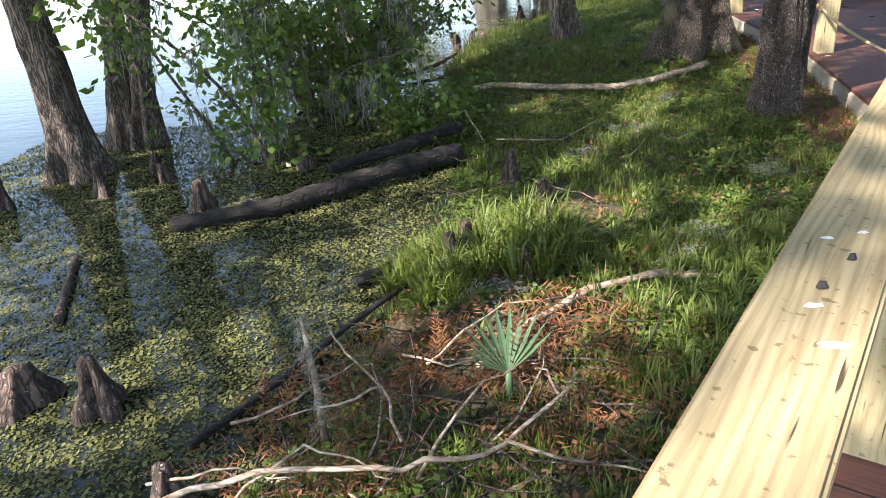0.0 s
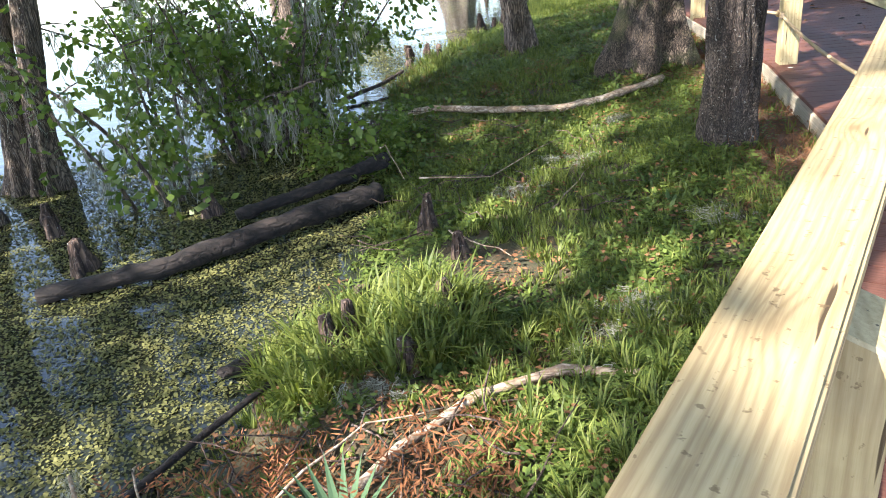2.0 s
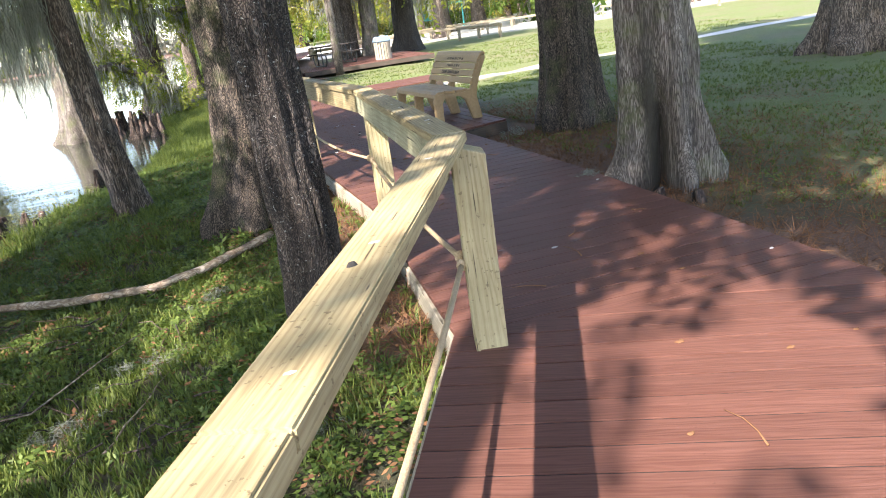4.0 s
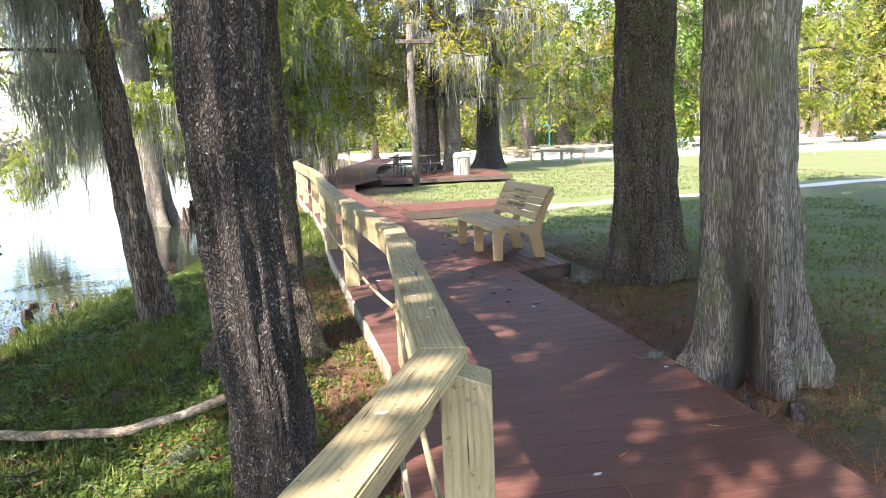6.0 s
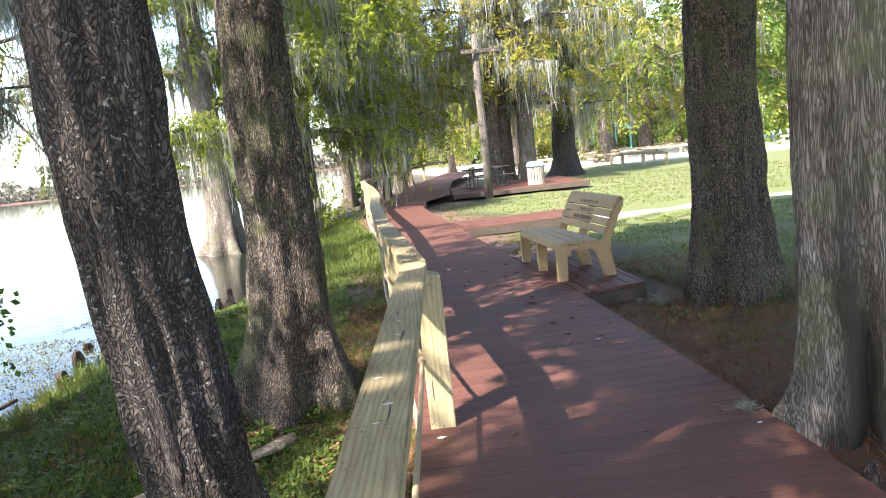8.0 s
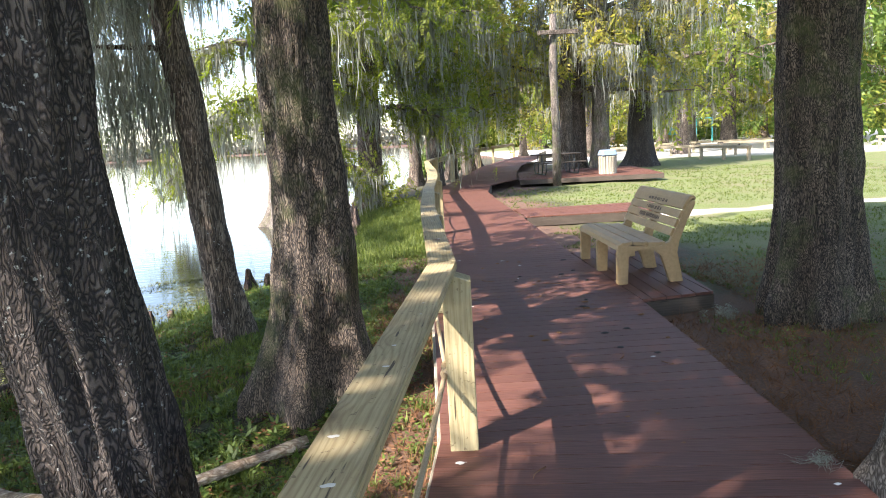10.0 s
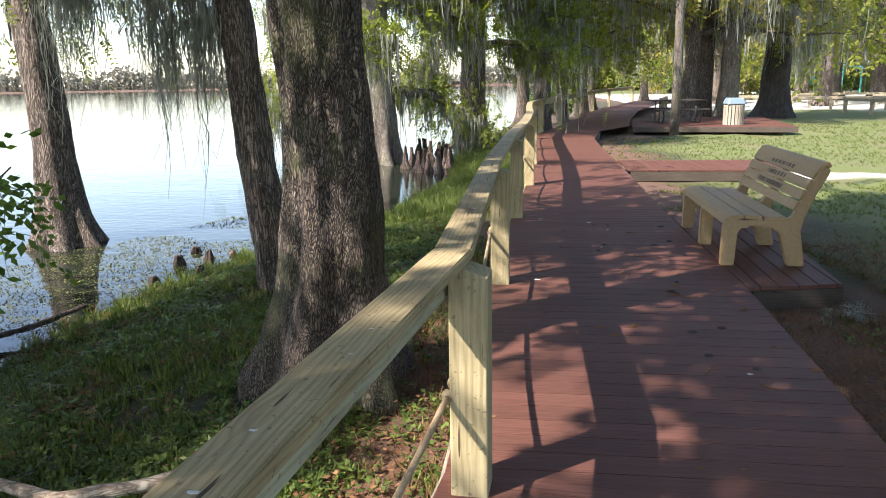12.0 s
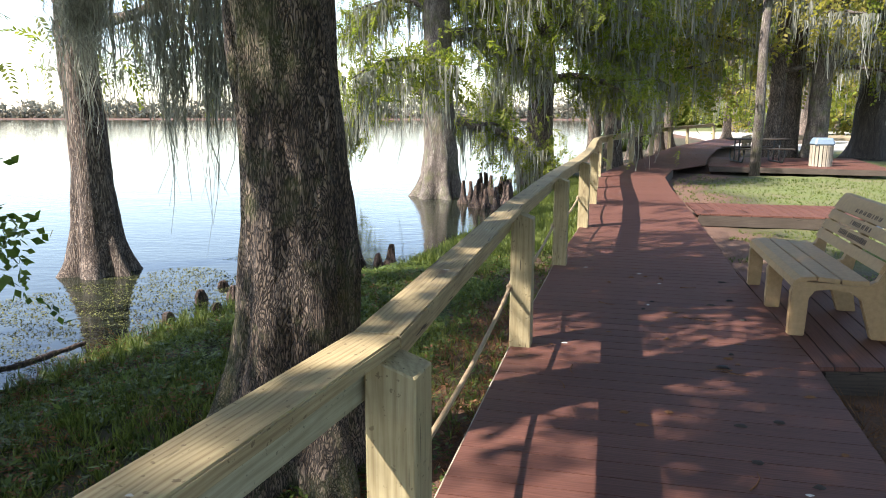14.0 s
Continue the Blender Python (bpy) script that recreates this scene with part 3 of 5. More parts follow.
def mitred(a, b, before, after, off0, off1, z0, z1, mat, name, parent, label=""):
    """A plank along a to b, between the offsets to its right, cut on the bisectors to its neighbours."""
    d = (b - a).normalized()
    r = Vector((d.y, -d.x))
    def cut(p, other, sign):
        if other is None:
            return p, r
        bis = (d + other).normalized()
        return p, Vector((bis.y, -bis.x)) / max(0.3, Vector((bis.y, -bis.x)).dot(r))
    (p0, q0), (p1, q1) = cut(a, before, -1), cut(b, after, 1)
    pts = [p0 + q0 * off0, p0 + q0 * off1, p1 + q1 * off1, p1 + q1 * off0]
    M = Matrix.Translation((a.x, a.y, 0)) @ Matrix.Rotation(math.atan2(d.y, d.x) - math.pi / 2, 4, "Z")
    Mi = M.inverted()
    bm = bmesh.new()
    g = 0.0012
    pts = [Mi @ Vector((p.x, p.y, 0)) for p in pts]
    for k in (0, 1):
        pts[k].y += g
    for k in (2, 3):
        pts[k].y -= g
    lo = [bm.verts.new((p.x, p.y, z0)) for p in pts]
    hi = [bm.verts.new((p.x, p.y, z1)) for p in pts]
    bm.faces.new(lo), bm.faces.new(hi[::-1])
    for k in range(4):
        bm.faces.new((lo[k], hi[k], hi[(k + 1) % 4], lo[(k + 1) % 4]))
    bmesh.ops.recalc_face_normals(bm, faces=bm.faces)
    bmesh.ops.bevel(bm, geom=list(bm.edges), offset=0.005, segments=2, affect="EDGES")
    ob = part(name, bm, mat, parent, label)
    ob.matrix_world = M
    return ob


def rail_run(points, first_post=1):
    P = [Vector(p) for p in points]
    D = [(q - p).normalized() for p, q in zip(P, P[1:])]
    for i in range(len(D)):
        before, after = D[i - 1] if i else None, D[i + 1] if i + 1 < len(D) else None
        mitred(P[i], P[i + 1], before, after, -CAP_W / 2, CAP_W / 2, RAIL_Z - CAP_T, RAIL_Z, PINE, "rail_cap", railing)
        mitred(P[i], P[i + 1], before, after, -CAP_W / 2 + 0.012, -CAP_W / 2 + 0.05, RAIL_Z - CAP_T - 0.14, RAIL_Z - CAP_T - 0.001, PINE_GREEN if i == 2 else PINE, "rail_board", railing, "wide board under the cap")
    for i in range(len(P)):
        d = D[min(i, len(D) - 1)] if i == 0 else (D[min(i, len(D) - 1)] + D[i - 1]).normalized()
        if i == 1:
            post(Vector((1.515, 2.2205)), D[0])
        elif i:
            post(P[i], d)
    return P, D


def post(p, d):
    r = Vector((d.y, -d.x))
    c = p + r * 0.062
    bm = bmesh.new()
    box(bm, (-0.07, -0.07, -0.32), (0.07, 0.07, RAIL_Z - CAP_T - 0.002), 0.005)
    for v in bm.verts:                                        # weathered, sloping top on the walk side
        if v.co.z > 0.8 and v.co.x > 0.05:
            v.co.z -= 0.045
    ob = part("post", bm, PINE_POST, railing)
    ob.matrix_world = Matrix.Translation((c.x, c.y, 0)) @ Matrix.Rotation(math.atan2(d.y, d.x) - math.pi / 2, 4, "Z")
    return ob


RP, RD = rail_run(RAIL)


def rope_run(a, b, sag):
    pts = [a.lerp(b, k / 16) - Vector((0, 0, sag * 4 * (k / 16) * (1 - k / 16))) for k in range(17)]
    v, f = tube_data(pts, [0.0125] * 17, 8)
    obj("rope", v, f, ROPE, railing, "frayed manila rope", True)


posts_at = [Vector((1.515, 2.2205))] + RP[2:10]
for i in range(len(posts_at) - 1):
    p, q = posts_at[i], posts_at[i + 1]
    d = (q - p).normalized()
    r = Vector((d.y, -d.x))
    a, b = Vector((*(p - r * 0.012 + d * 0.06), 0.395)), Vector((*(q - r * 0.012 - d * 0.06), 0.395))
    rope_run(a, b, 0.06)
    bm = bmesh.new()
    for e in (a, b):
        bmesh.ops.create_uvsphere(bm, u_segments=8, v_segments=6, radius=0.024, matrix=Matrix.Translation(e) @ Matrix.Diagonal((1, 0.8, 1.2, 1)))
    part("rope_knot", bm, ROPE, railing, "knotted rope end", True)

# ---- trees ----
def trunk_data(base, top, r0, r1, flare=1.0, flare_h=0.4, flutes=0, flute_amp=0.12, rings=40, seg=48, seed=0, bend=(0, 0), rough=0.03, flute_up=0.0, hollow=None):
    rs = np.random.default_rng(seed)
    ph = rs.uniform(0, 6.28, 6)
    base, top = Vector(base), Vector(top)
    H = (top - base).length
    verts, faces = [], []
    for i in range(rings + 1):
        t = (i / rings) ** 1.6
        h = t * H
        c = base.lerp(top, t) + Vector((bend[0], bend[1], 0)) * math.sin(math.pi * t)
        c += Vector((0.02 * math.sin(h * 2.3 + ph[0]), 0.02 * math.sin(h * 1.9 + ph[1]), 0))
        r = (r0 + (r1 - r0) * t)
        fl = math.exp(-max(h - 0.2, 0) / flare_h)
        for k in range(seg):
            a = 2 * math.pi * k / seg
            lob = 0.0
            if flutes:
                lob = math.cos(flutes * a + ph[2] + 0.6 * math.sin(a + ph[3])) * 0.7 + 0.3 * math.cos((flutes + 3) * a + ph[4])
            rr = r * (1 + flare * fl * (0.75 + 0.45 * lob)) * (1 + lob * flute_amp * (fl + flute_up))
            rr += rough * noise.noise(Vector((3 * math.cos(a), 3 * math.sin(a), h * 2.2 + seed)))
            rr += 0.45 * rough * noise.noise(Vector((9 * math.cos(a), 9 * math.sin(a), h * 4 + seed)))
            rr += 0.5 * rough * noise.noise(Vector((20 * math.cos(a), 20 * math.sin(a), h * 3.2 - seed)))
            if hollow and fl > 0.02:
                da = (a - hollow + math.pi) % (2 * math.pi) - math.pi
                rr *= 1 - 0.9 * math.exp(-(da / 0.24) ** 2) * min(1, fl * 2.4)
            verts.append(c + Vector((rr * math.cos(a), rr * math.sin(a), 0)))
    for i in range(rings):
        for k in range(seg):
            k2 = (k + 1) % seg
            faces.append((i * seg + k, i * seg + k2, (i + 1) * seg + k2, (i + 1) * seg + k))
    faces.append(tuple(range(rings * seg, (rings + 1) * seg)))
    return verts, faces


def limb_path(start, way, length, droop, rs, n=8, wander=0.12):
    p, d = Vector(start), Vector(way).normalized()
    pts = [p.copy()]
    for _ in range(n):
        d = (d + Vector(rs.normal(0, wander, 3)) - Vector((0, 0, droop / n))).normalized()
        p = p + d * (length / n)
        pts.append(p.copy())
    return pts


# prototypes: a feathery cypress spray, a leafy twig, a strand of moss
def spray_proto(seed, n=8, length=0.34, leaf=0.12, width=0.020, fall=0.5):
    rs = np.random.default_rng(seed)
    v, f = [], []
    for k in range(n):
        s = (k + 0.5) / n
        y = s * length
        z = -fall * length * s * s
        for side in (-1, 1):
            a = side * rs.uniform(0.6, 1.1)
            l = leaf * (1 - 0.55 * s) * rs.uniform(0.7, 1.2)
            d = np.array([math.sin(a), math.cos(a), rs.uniform(-0.7, 0.1)])
            d /= np.linalg.norm(d)
            w = np.array([d[1], -d[0], 0]) * width
            o = np.array([0, y, z])
            i = len(v)
            v += [o, o + d * l * 0.5 + w, o + d * l, o + d * l * 0.5 - w]
            f.append((i, i + 1, i + 2, i + 3))
    return np.array(v), f


def twig_proto(seed, n=9, length=0.3, leaf=0.06, width=0.021):
    rs = np.random.default_rng(seed)
    v, f = [], []
    for k in range(n):
        s = (k + 0.6) / n
        o = np.array([rs.normal(0, 0.015), s * length, rs.normal(0, 0.015) - 0.25 * length * s * s])
        a, e = rs.uniform(-1.3, 1.3), rs.uniform(-0.9, 0.7)
        d = np.array([math.sin(a) * math.cos(e), math.cos(a) * math.cos(e), math.sin(e)])
        w = np.cross(d, rs.normal(0, 1, 3))
        w = w / np.linalg.norm(w) * width
        l = leaf * rs.uniform(0.7, 1.3)
        i = len(v)
        v += [o, o + d * l * 0.45 + w, o + d * l, o + d * l * 0.45 - w]
        f.append((i, i + 1, i + 2, i + 3))
    return np.array(v), f


def moss_proto(seed, strands=14, length=0.6, spread=0.09, width=0.006, n=5):
    rs = np.random.default_rng(seed)
    v, f = [], []
    for _ in range(strands):
        x, y = rs.normal(0, spread * 0.8, 2)
        l = length * (0.2 + 0.9 * rs.random() ** 1.6) * math.exp(-(x * x + y * y) / (5 * spread ** 2))
        a = rs.uniform(0, 3.14)
        wob = rs.normal(0, 0.05, (n + 1, 2))
        i = len(v)
        for k in range(n + 1):
            s = k / n
            w = width * (1 - 0.75 * s) * rs.uniform(0.6, 1.5)
            cx, cy = x * (1 - 0.35 * s) + wob[k, 0] * s, y * (1 - 0.35 * s) + wob[k, 1] * s
            v += [np.array([cx - w * math.cos(a), cy - w * math.sin(a), -l * s]), np.array([cx + w * math.cos(a), cy + w * math.sin(a), -l * s])]
        f += [(i + 2 * k, i + 2 * k + 1, i + 2 * k + 3, i + 2 * k + 2) for k in range(n)]
    return np.array(v), f


SPRAYS = [spray_proto(s) for s in range(5)]
TWIGS = [twig_proto(s) for s in range(5)]
MOSSES = [moss_proto(s) for s in range(6)]
FAR_SPRAYS = [spray_proto(20 + s, 5, 0.7, 0.30, 0.06) for s in range(4)]
FAR_MOSSES = [moss_proto(30 + s, 8, 1.1, 0.16, 0.018, 3) for s in range(4)]


def crown(name, limbs, parent, mat, per_limb, protos, rs, scale=1.0, spread=0.45, hang=0.5, from_=0.2):
    spots = []
    for pts in limbs:
        for _ in range(per_limb):
            s = rs.uniform(from_, 1.0) * (len(pts) - 1)
            i = min(int(s), len(pts) - 2)
            p = pts[i].lerp(pts[i + 1], s - i) + Vector(rs.normal(0, spread, 3)) * Vector((1, 1, 0.7))
            spots.append((int(rs.integers(len(protos))), spot(*p, rs.uniform(0, 6.28), rs.normal(-hang, 0.5), rs.normal(0, 0.5), scale * rs.uniform(0.6, 1.4))))
    return scatter_mesh(name, protos, spots, mat, parent)


def hang_moss(limbs, parent, per_limb, rs, scale=1.0, spread=0.15, from_=0.1, drop=0.05, protos=MOSSES):
    spots = []
    for pts in limbs:
        for _ in range(per_limb):
            s = rs.uniform(from_, 1.0) * (len(pts) - 1)
            i = min(int(s), len(pts) - 2)
            p = pts[i].lerp(pts[i + 1], s - i) + Vector((rs.normal(0, spread), rs.normal(0, spread), -drop))
            spots.append((int(rs.integers(len(protos))), spot(*p, rs.uniform(0, 6.28), 0, 0, scale * rs.uniform(0.6, 1.1), scale * rs.uniform(0.5, 1.8))))
    return tagged(scatter_mesh("hanging_moss", protos, spots, MOSS, parent, "grey-green hanging moss strands"), kind="stuff")


def tree(name, base, top, r0, r1, label, bark_mat, limbs=8, limb_from=0.45, limb_len=2.5, leaf=LEAF_CYPRESS, per_limb=60, protos=SPRAYS, leaf_scale=1.0, moss=0, moss_scale=1.0, seed=0, droop=0.7, spread=0.45, group="trees", moss_protos=MOSSES, subs=(3, 5, 7), **kw):
    rs = np.random.default_rng(seed)
    t = thing(name, pose(*base), label, "tree", group)
    inv = Vector(base)
    v, f = trunk_data((0, 0, 0), Vector(top) - inv, r0, r1, seed=seed, **kw)
    obj("trunk", v, f, bark_mat, t, "", True)
    paths, chunks = [], []
    for k in range(limbs):
        h = limb_from + (0.98 - limb_from) * (k + 0.5) / max(limbs, 1)
        c = (Vector(top) - inv) * h
        a = k * 2.4 + rs.uniform(-0.5, 0.5)
        pts = limb_path(c, (math.cos(a), math.sin(a), rs.uniform(0.1, 0.5)), limb_len * rs.uniform(0.7, 1.2) * (1.25 - 0.6 * h), droop, rs)
        paths.append(pts)
        rb = (r0 + (r1 - r0) * h) * 0.42
        chunks.append(tube_data(pts, [rb * (1 - 0.9 * i / 8) + 0.004 for i in range(9)], 6))
        for j in subs:
            sub = limb_path(pts[j], (math.cos(a + rs.uniform(-1.3, 1.3)), math.sin(a + rs.uniform(-1.3, 1.3)), rs.uniform(-0.3, 0.3)), limb_len * 0.4, 0.6, rs, 5)
            paths.append(sub)
            chunks.append(tube_data(sub, [rb * 0.35 * (1 - 0.85 * i / 5) + 0.003 for i in range(6)], 5))
    if chunks:
        v, f = join_data(chunks)
        obj("branchwork", v, f, bark_mat, t, "", True)
        if per_limb:
            crown("crown", paths, t, leaf, per_limb, protos, rs, leaf_scale, spread)
        if moss:
            hang_moss(paths, t, moss, rs, moss_scale, protos=moss_protos)
    return t, paths


tree("oak_tree", (2.76, 6.0, -0.25), (2.42, 4.4, 9.5), 0.155, 0.10, "dark plated trunk with pale lichen spots beside the railing", BARK_DARK, 12, 0.62, 3.0, LEAF_GREEN, 38, TWIGS, 2.7, 2, 1.0, 3, flare=0.35, flare_h=0.25, rings=84, seg=80, rough=0.03)
tree("cypress_tree", (2.97, 8.80, -0.3), (3.05, 8.65, 9.0), 0.235, 0.17, "thick cypress trunk with buttressed base beside the boardwalk", BARK_RUGGED, 11, 0.62, 2.8, LEAF_CYPRESS, 60, SPRAYS, 2.0, 4, 1.2, 5, flare=0.95, flare_h=0.48, flutes=5, flute_amp=0.10, flute_up=0.15, rings=84, seg=96)
slim_tree, _ = tree("cypress_tree", (1.9, 11.42, -0.42), (1.2, 11.2, 7.0), 0.165, 0.11, "slim reddish cypress trunk draped with moss", BARK_CYPRESS, 10, 0.46, 2.2, LEAF_CYPRESS, 9, SPRAYS, 1.1, 3, 1.2, 8, flare=0.35, flare_h=0.3, flutes=4, rings=50, seg=40)
tree("cypress_tree", (5.86, 6.75, -0.22), (5.83, 6.72, 9.5), 0.285, 0.2, "pale grey fluted cypress with a dark hollow at its foot", BARK_HOLLOW, 10, 0.5, 3.6, LEAF_CYPRESS, 36, SPRAYS, 2.5, 5, 1.0, 11, flare=0.42, flare_h=0.34, flutes=5, flute_amp=0.22, flute_up=0.28, rings=70, seg=72, hollow=4.05)
tree("cypress_tree", (7.15, 9.85, -0.22), (7.05, 9.75, 10.0), 0.33, 0.25, "broad dark cypress trunk flaring into the needle litter", BARK_RUGGED, 12, 0.5, 4.4, LEAF_CYPRESS, 34, SPRAYS, 1.8, 8, 1.0, 13, flare=0.38, flare_h=0.42, flutes=6, flute_amp=0.14, flute_up=0.15, rings=84, seg=96)
tree("cypress_tree", (13.6, 10.9, -0.25), (13.6, 10.9, 10), 0.5, 0.36, "stout cypress on the lawn", BARK_CYPRESS, 11, 0.45, 4.6, LEAF_CYPRESS, 28, SPRAYS, 2.8, 6, 1.2, 17, flare=0.6, flare_h=0.4, flutes=6, flute_amp=0.14, rings=40, seg=40)
tree("cypress_tree", (-1.72, 14.05, -0.8), (-2.25, 14.5, 8), 0.26, 0.14, "leaning cypress standing in the lake edge", BARK_CYPRESS, 10, 0.35, 2.6, LEAF_CYPRESS, 14, SPRAYS, 1.1, 4, 1.1, 19, flare=0.95, flare_h=0.42, flutes=6, flute_amp=0.14, rings=50, seg=48)
tree("cypress_tree", (1.15, 23.5, -0.8), (0.75, 24.3, 10), 0.42, 0.2, "grey cypress with flared foot standing in the water", BARK_GREY, 13, 0.16, 3.4, LEAF_CYPRESS, 90, SPRAYS, 1.0, 20, 1.1, 23, moss_protos=FAR_MOSSES, flare=0.8, flare_h=0.5, flutes=6, flute_amp=0.2, rings=40, seg=40)
tree("cypress_tree", (3.4, 28.0, -0.6), (3.5, 28.2, 11), 0.4, 0.25, "mossy shaded cypress on the bank", BARK_CYPRESS, 16, 0.24, 3.2, LEAF_CYPRESS, 90, SPRAYS, 1.05, 20, 1.2, 29, moss_protos=FAR_MOSSES, flare=0.7, flare_h=0.5, flutes=6, rings=40, seg=40)

# long moss curtains on the low limbs of the slim tree
rs = np.random.default_rng(77)
off = Vector((1.9, 11.42, -0.42))
low = [limb_path(Vector(a) - off, b, l, 0.25, rs, 8, 0.06) for a, b, l in (((1.62, 11.35, 3.05), (-1, 0.25, -0.02), 2.0), ((1.68, 11.36, 2.5), (-0.9, -0.5, 0.1), 1.3), ((1.6, 11.3, 3.3), (-0.6, -1.0, -0.05), 1.8))]
v, f = join_data([tube_data(p, [0.035 * (1 - 0.1 * i) for i in range(9)], 6) for p in low])
obj("low_limb", v, f, BARK_CYPRESS, slim_tree, "", True)
clumps = []
for pts in low:
    for _ in range(6):                                       # bunches that taper to ragged points
        s = rs.uniform(0.08, 1.0) * 7.99
        p, long = pts[int(s)].lerp(pts[int(s) + 1], s % 1), rs.uniform(0.5, 1.9)
        for k in range(16):
            q = p + Vector((rs.normal(0, 0.075), rs.normal(0, 0.07), rs.uniform(-0.4, 0.08) * long))
            clumps.append((int(rs.integers(6)), spot(*q, rs.uniform(0, 6.28), 0, 0, rs.uniform(0.6, 1.2), long * rs.uniform(0.5, 1.5))))
tagged(scatter_mesh("moss_curtain", MOSSES, clumps, MOSS, slim_tree, "grey-green moss in long ragged bunches"), kind="stuff")

# ---- more trees: the lake edge, the row beside the walk, the grove behind ----
far = dict(protos=FAR_SPRAYS, moss_protos=FAR_MOSSES, rings=24, seg=18, subs=(5,), spread=0.7)
for base, top, r, seed, hollow in (((-3.12, 6.75, -0.7), (-3.5, 7.2, 8.5), 0.16, 31, None), ((-3.14, 7.75, -0.7), (-1.9, 8.4, 9.0), 0.11, 32, None), ((-2.85, 7.7, -0.7), (-1.7, 8.3, 9.0), 0.105, 33, None)):
    tree("cypress_tree", base, top, r, r * 0.6, "cypress trunk with spreading foot in the weedy shallows", BARK_CYPRESS, 10, 0.5, 2.2, LEAF_CYPRESS, 5 if seed == 31 else 3, SPRAYS, 1.9, 3, 1.3, seed, flare=0.85, flare_h=0.33, flutes=5, flute_amp=0.16, flute_up=0.1, rings=46, seg=44)
# added trees, unseen at the shore behind the walker, whose crowns shade the walk
tree("cypress_tree", (-5.2, 4.7, -0.9), (-5.6, 4.4, 9.0), 0.3, 0.15, "unseen cypress added in the shallows, its broad crown giving shade", BARK_CYPRESS, 12, 0.4, 2.6, LEAF_CYPRESS, 13, SPRAYS, 2.3, 4, 1.3, 41, flare=0.7, flutes=5, rings=30, seg=30)
tree("cypress_tree", (-1.75, -0.85, -0.6), (-1.3, 3.5, 10.5), 0.2, 0.12, "unseen leaning cypress added on the bank to shade the walk", BARK_CYPRESS, 10, 0.62, 2.5, LEAF_CYPRESS, 16, SPRAYS, 2.2, 2, 1.3, 43, flare=0.5, flutes=5, rings=30, seg=30)
tree("cypress_tree", (-6.6, -1.2, -1.1), (-6.7, -1.3, 9.5), 0.24, 0.12, "unseen cypress added out in the lake for its dappled shade", BARK_CYPRESS, 12, 0.5, 3.7, LEAF_CYPRESS, 6, SPRAYS, 2.0, 1, 1.0, 44, flare=0.5, flutes=5, rings=30, seg=30)

# bank row beyond the bend
for x, y, r, seed, lf in ((5.7, 30.6, 0.30, 51, LEAF_CYPRESS), (6.9, 35.6, 0.26, 52, LEAF_YELLOW), (8.3, 40.6, 0.3, 53, LEAF_CYPRESS), (9.6, 47, 0.3, 54, LEAF_YELLOW), (5.2, 34.0, 0.25, 55, LEAF_CYPRESS)):
    tree("cypress_tree", (x, y, -0.5), (x + 0.2, y, 11), r, r * 0.6, "straight cypress trunk hung with moss on the lake bank", BARK_CYPRESS, 14, 0.28, 3.0, lf, 34, leaf_scale=0.8, moss=16, moss_scale=1.2, seed=seed, flare=0.6, flutes=5, **far)
# grove round the picnic platform and the lawn
for x, y, r, seed, lf, bk in ((12.0, 35.6, 0.30, 61, LEAF_YELLOW, BARK_CYPRESS), (12.8, 36.3, 0.34, 62, LEAF_CYPRESS, BARK_CYPRESS), (13.5, 35.4, 0.40, 63, LEAF_YELLOW, BARK_GREY), (16.4, 38.2, 0.62, 64, LEAF_YELLOW, BARK_DARK), (29.5, 62, 0.7, 65, LEAF_GREEN, BARK_GREY), (32.0, 60, 0.6, 66, LEAF_CYPRESS, BARK_CYPRESS), (20, 58, 0.5, 67, LEAF_YELLOW, BARK_CYPRESS)):
    tree("cypress_tree", (x, y, -0.5), (x + 0.3, y, 12), r, r * 0.5, "old park tree with spreading mossy limbs", bk, 13, 0.26, 4.6, lf, 30, leaf_scale=0.8, moss=16, moss_scale=1.3, seed=seed, flare=0.6, flutes=5, flare_h=0.5, **far)
stock = []
for seed, lf in ((71, LEAF_CYPRESS), (72, LEAF_YELLOW), (73, LEAF_GREEN)):
    t, _ = tree("park_tree", (24 + seed - 70, 70 + 3 * (seed - 70), -0.5), (24 + seed - 70, 70 + 3 * (seed - 70), 12), 0.4, 0.2, "distant park tree hung with grey moss", BARK_CYPRESS, 12, 0.2, 5.0, lf, 16, leaf_scale=1.8, moss=4, moss_scale=1.6, seed=seed, group="grove", flare=0.5, flutes=5, **far)
    stock.append(t)
rs = np.random.default_rng(5)
for k in range(38):
    a = radians(rs.uniform(-2, 62))                          # bearing from the walk, right of straight ahead
    d = rs.uniform(52, 108)
    x, y = 4 + d * math.sin(a), 5 + d * math.cos(a)
    if x < np.interp(y, [40, 60, 100], [11, 16, 20]):
        continue
    s = rs.uniform(0.8, 1.35)
    c = copy_thing(stock[k % 3], pose(x, y, -0.5, 0, 0, rs.uniform(0, 360)))
    c.scale = (s, s, s * rs.uniform(0.9, 1.2))


# distance haze is put into these leaf colours, paler and greyer than near trees
FAR_WOOD = leafy("far_woods_painted_haze", (0.12, 0.14, 0.12), (0.25, 0.22, 0.16), 0.3, 1.0, (1.1, 1.1, 1.0))


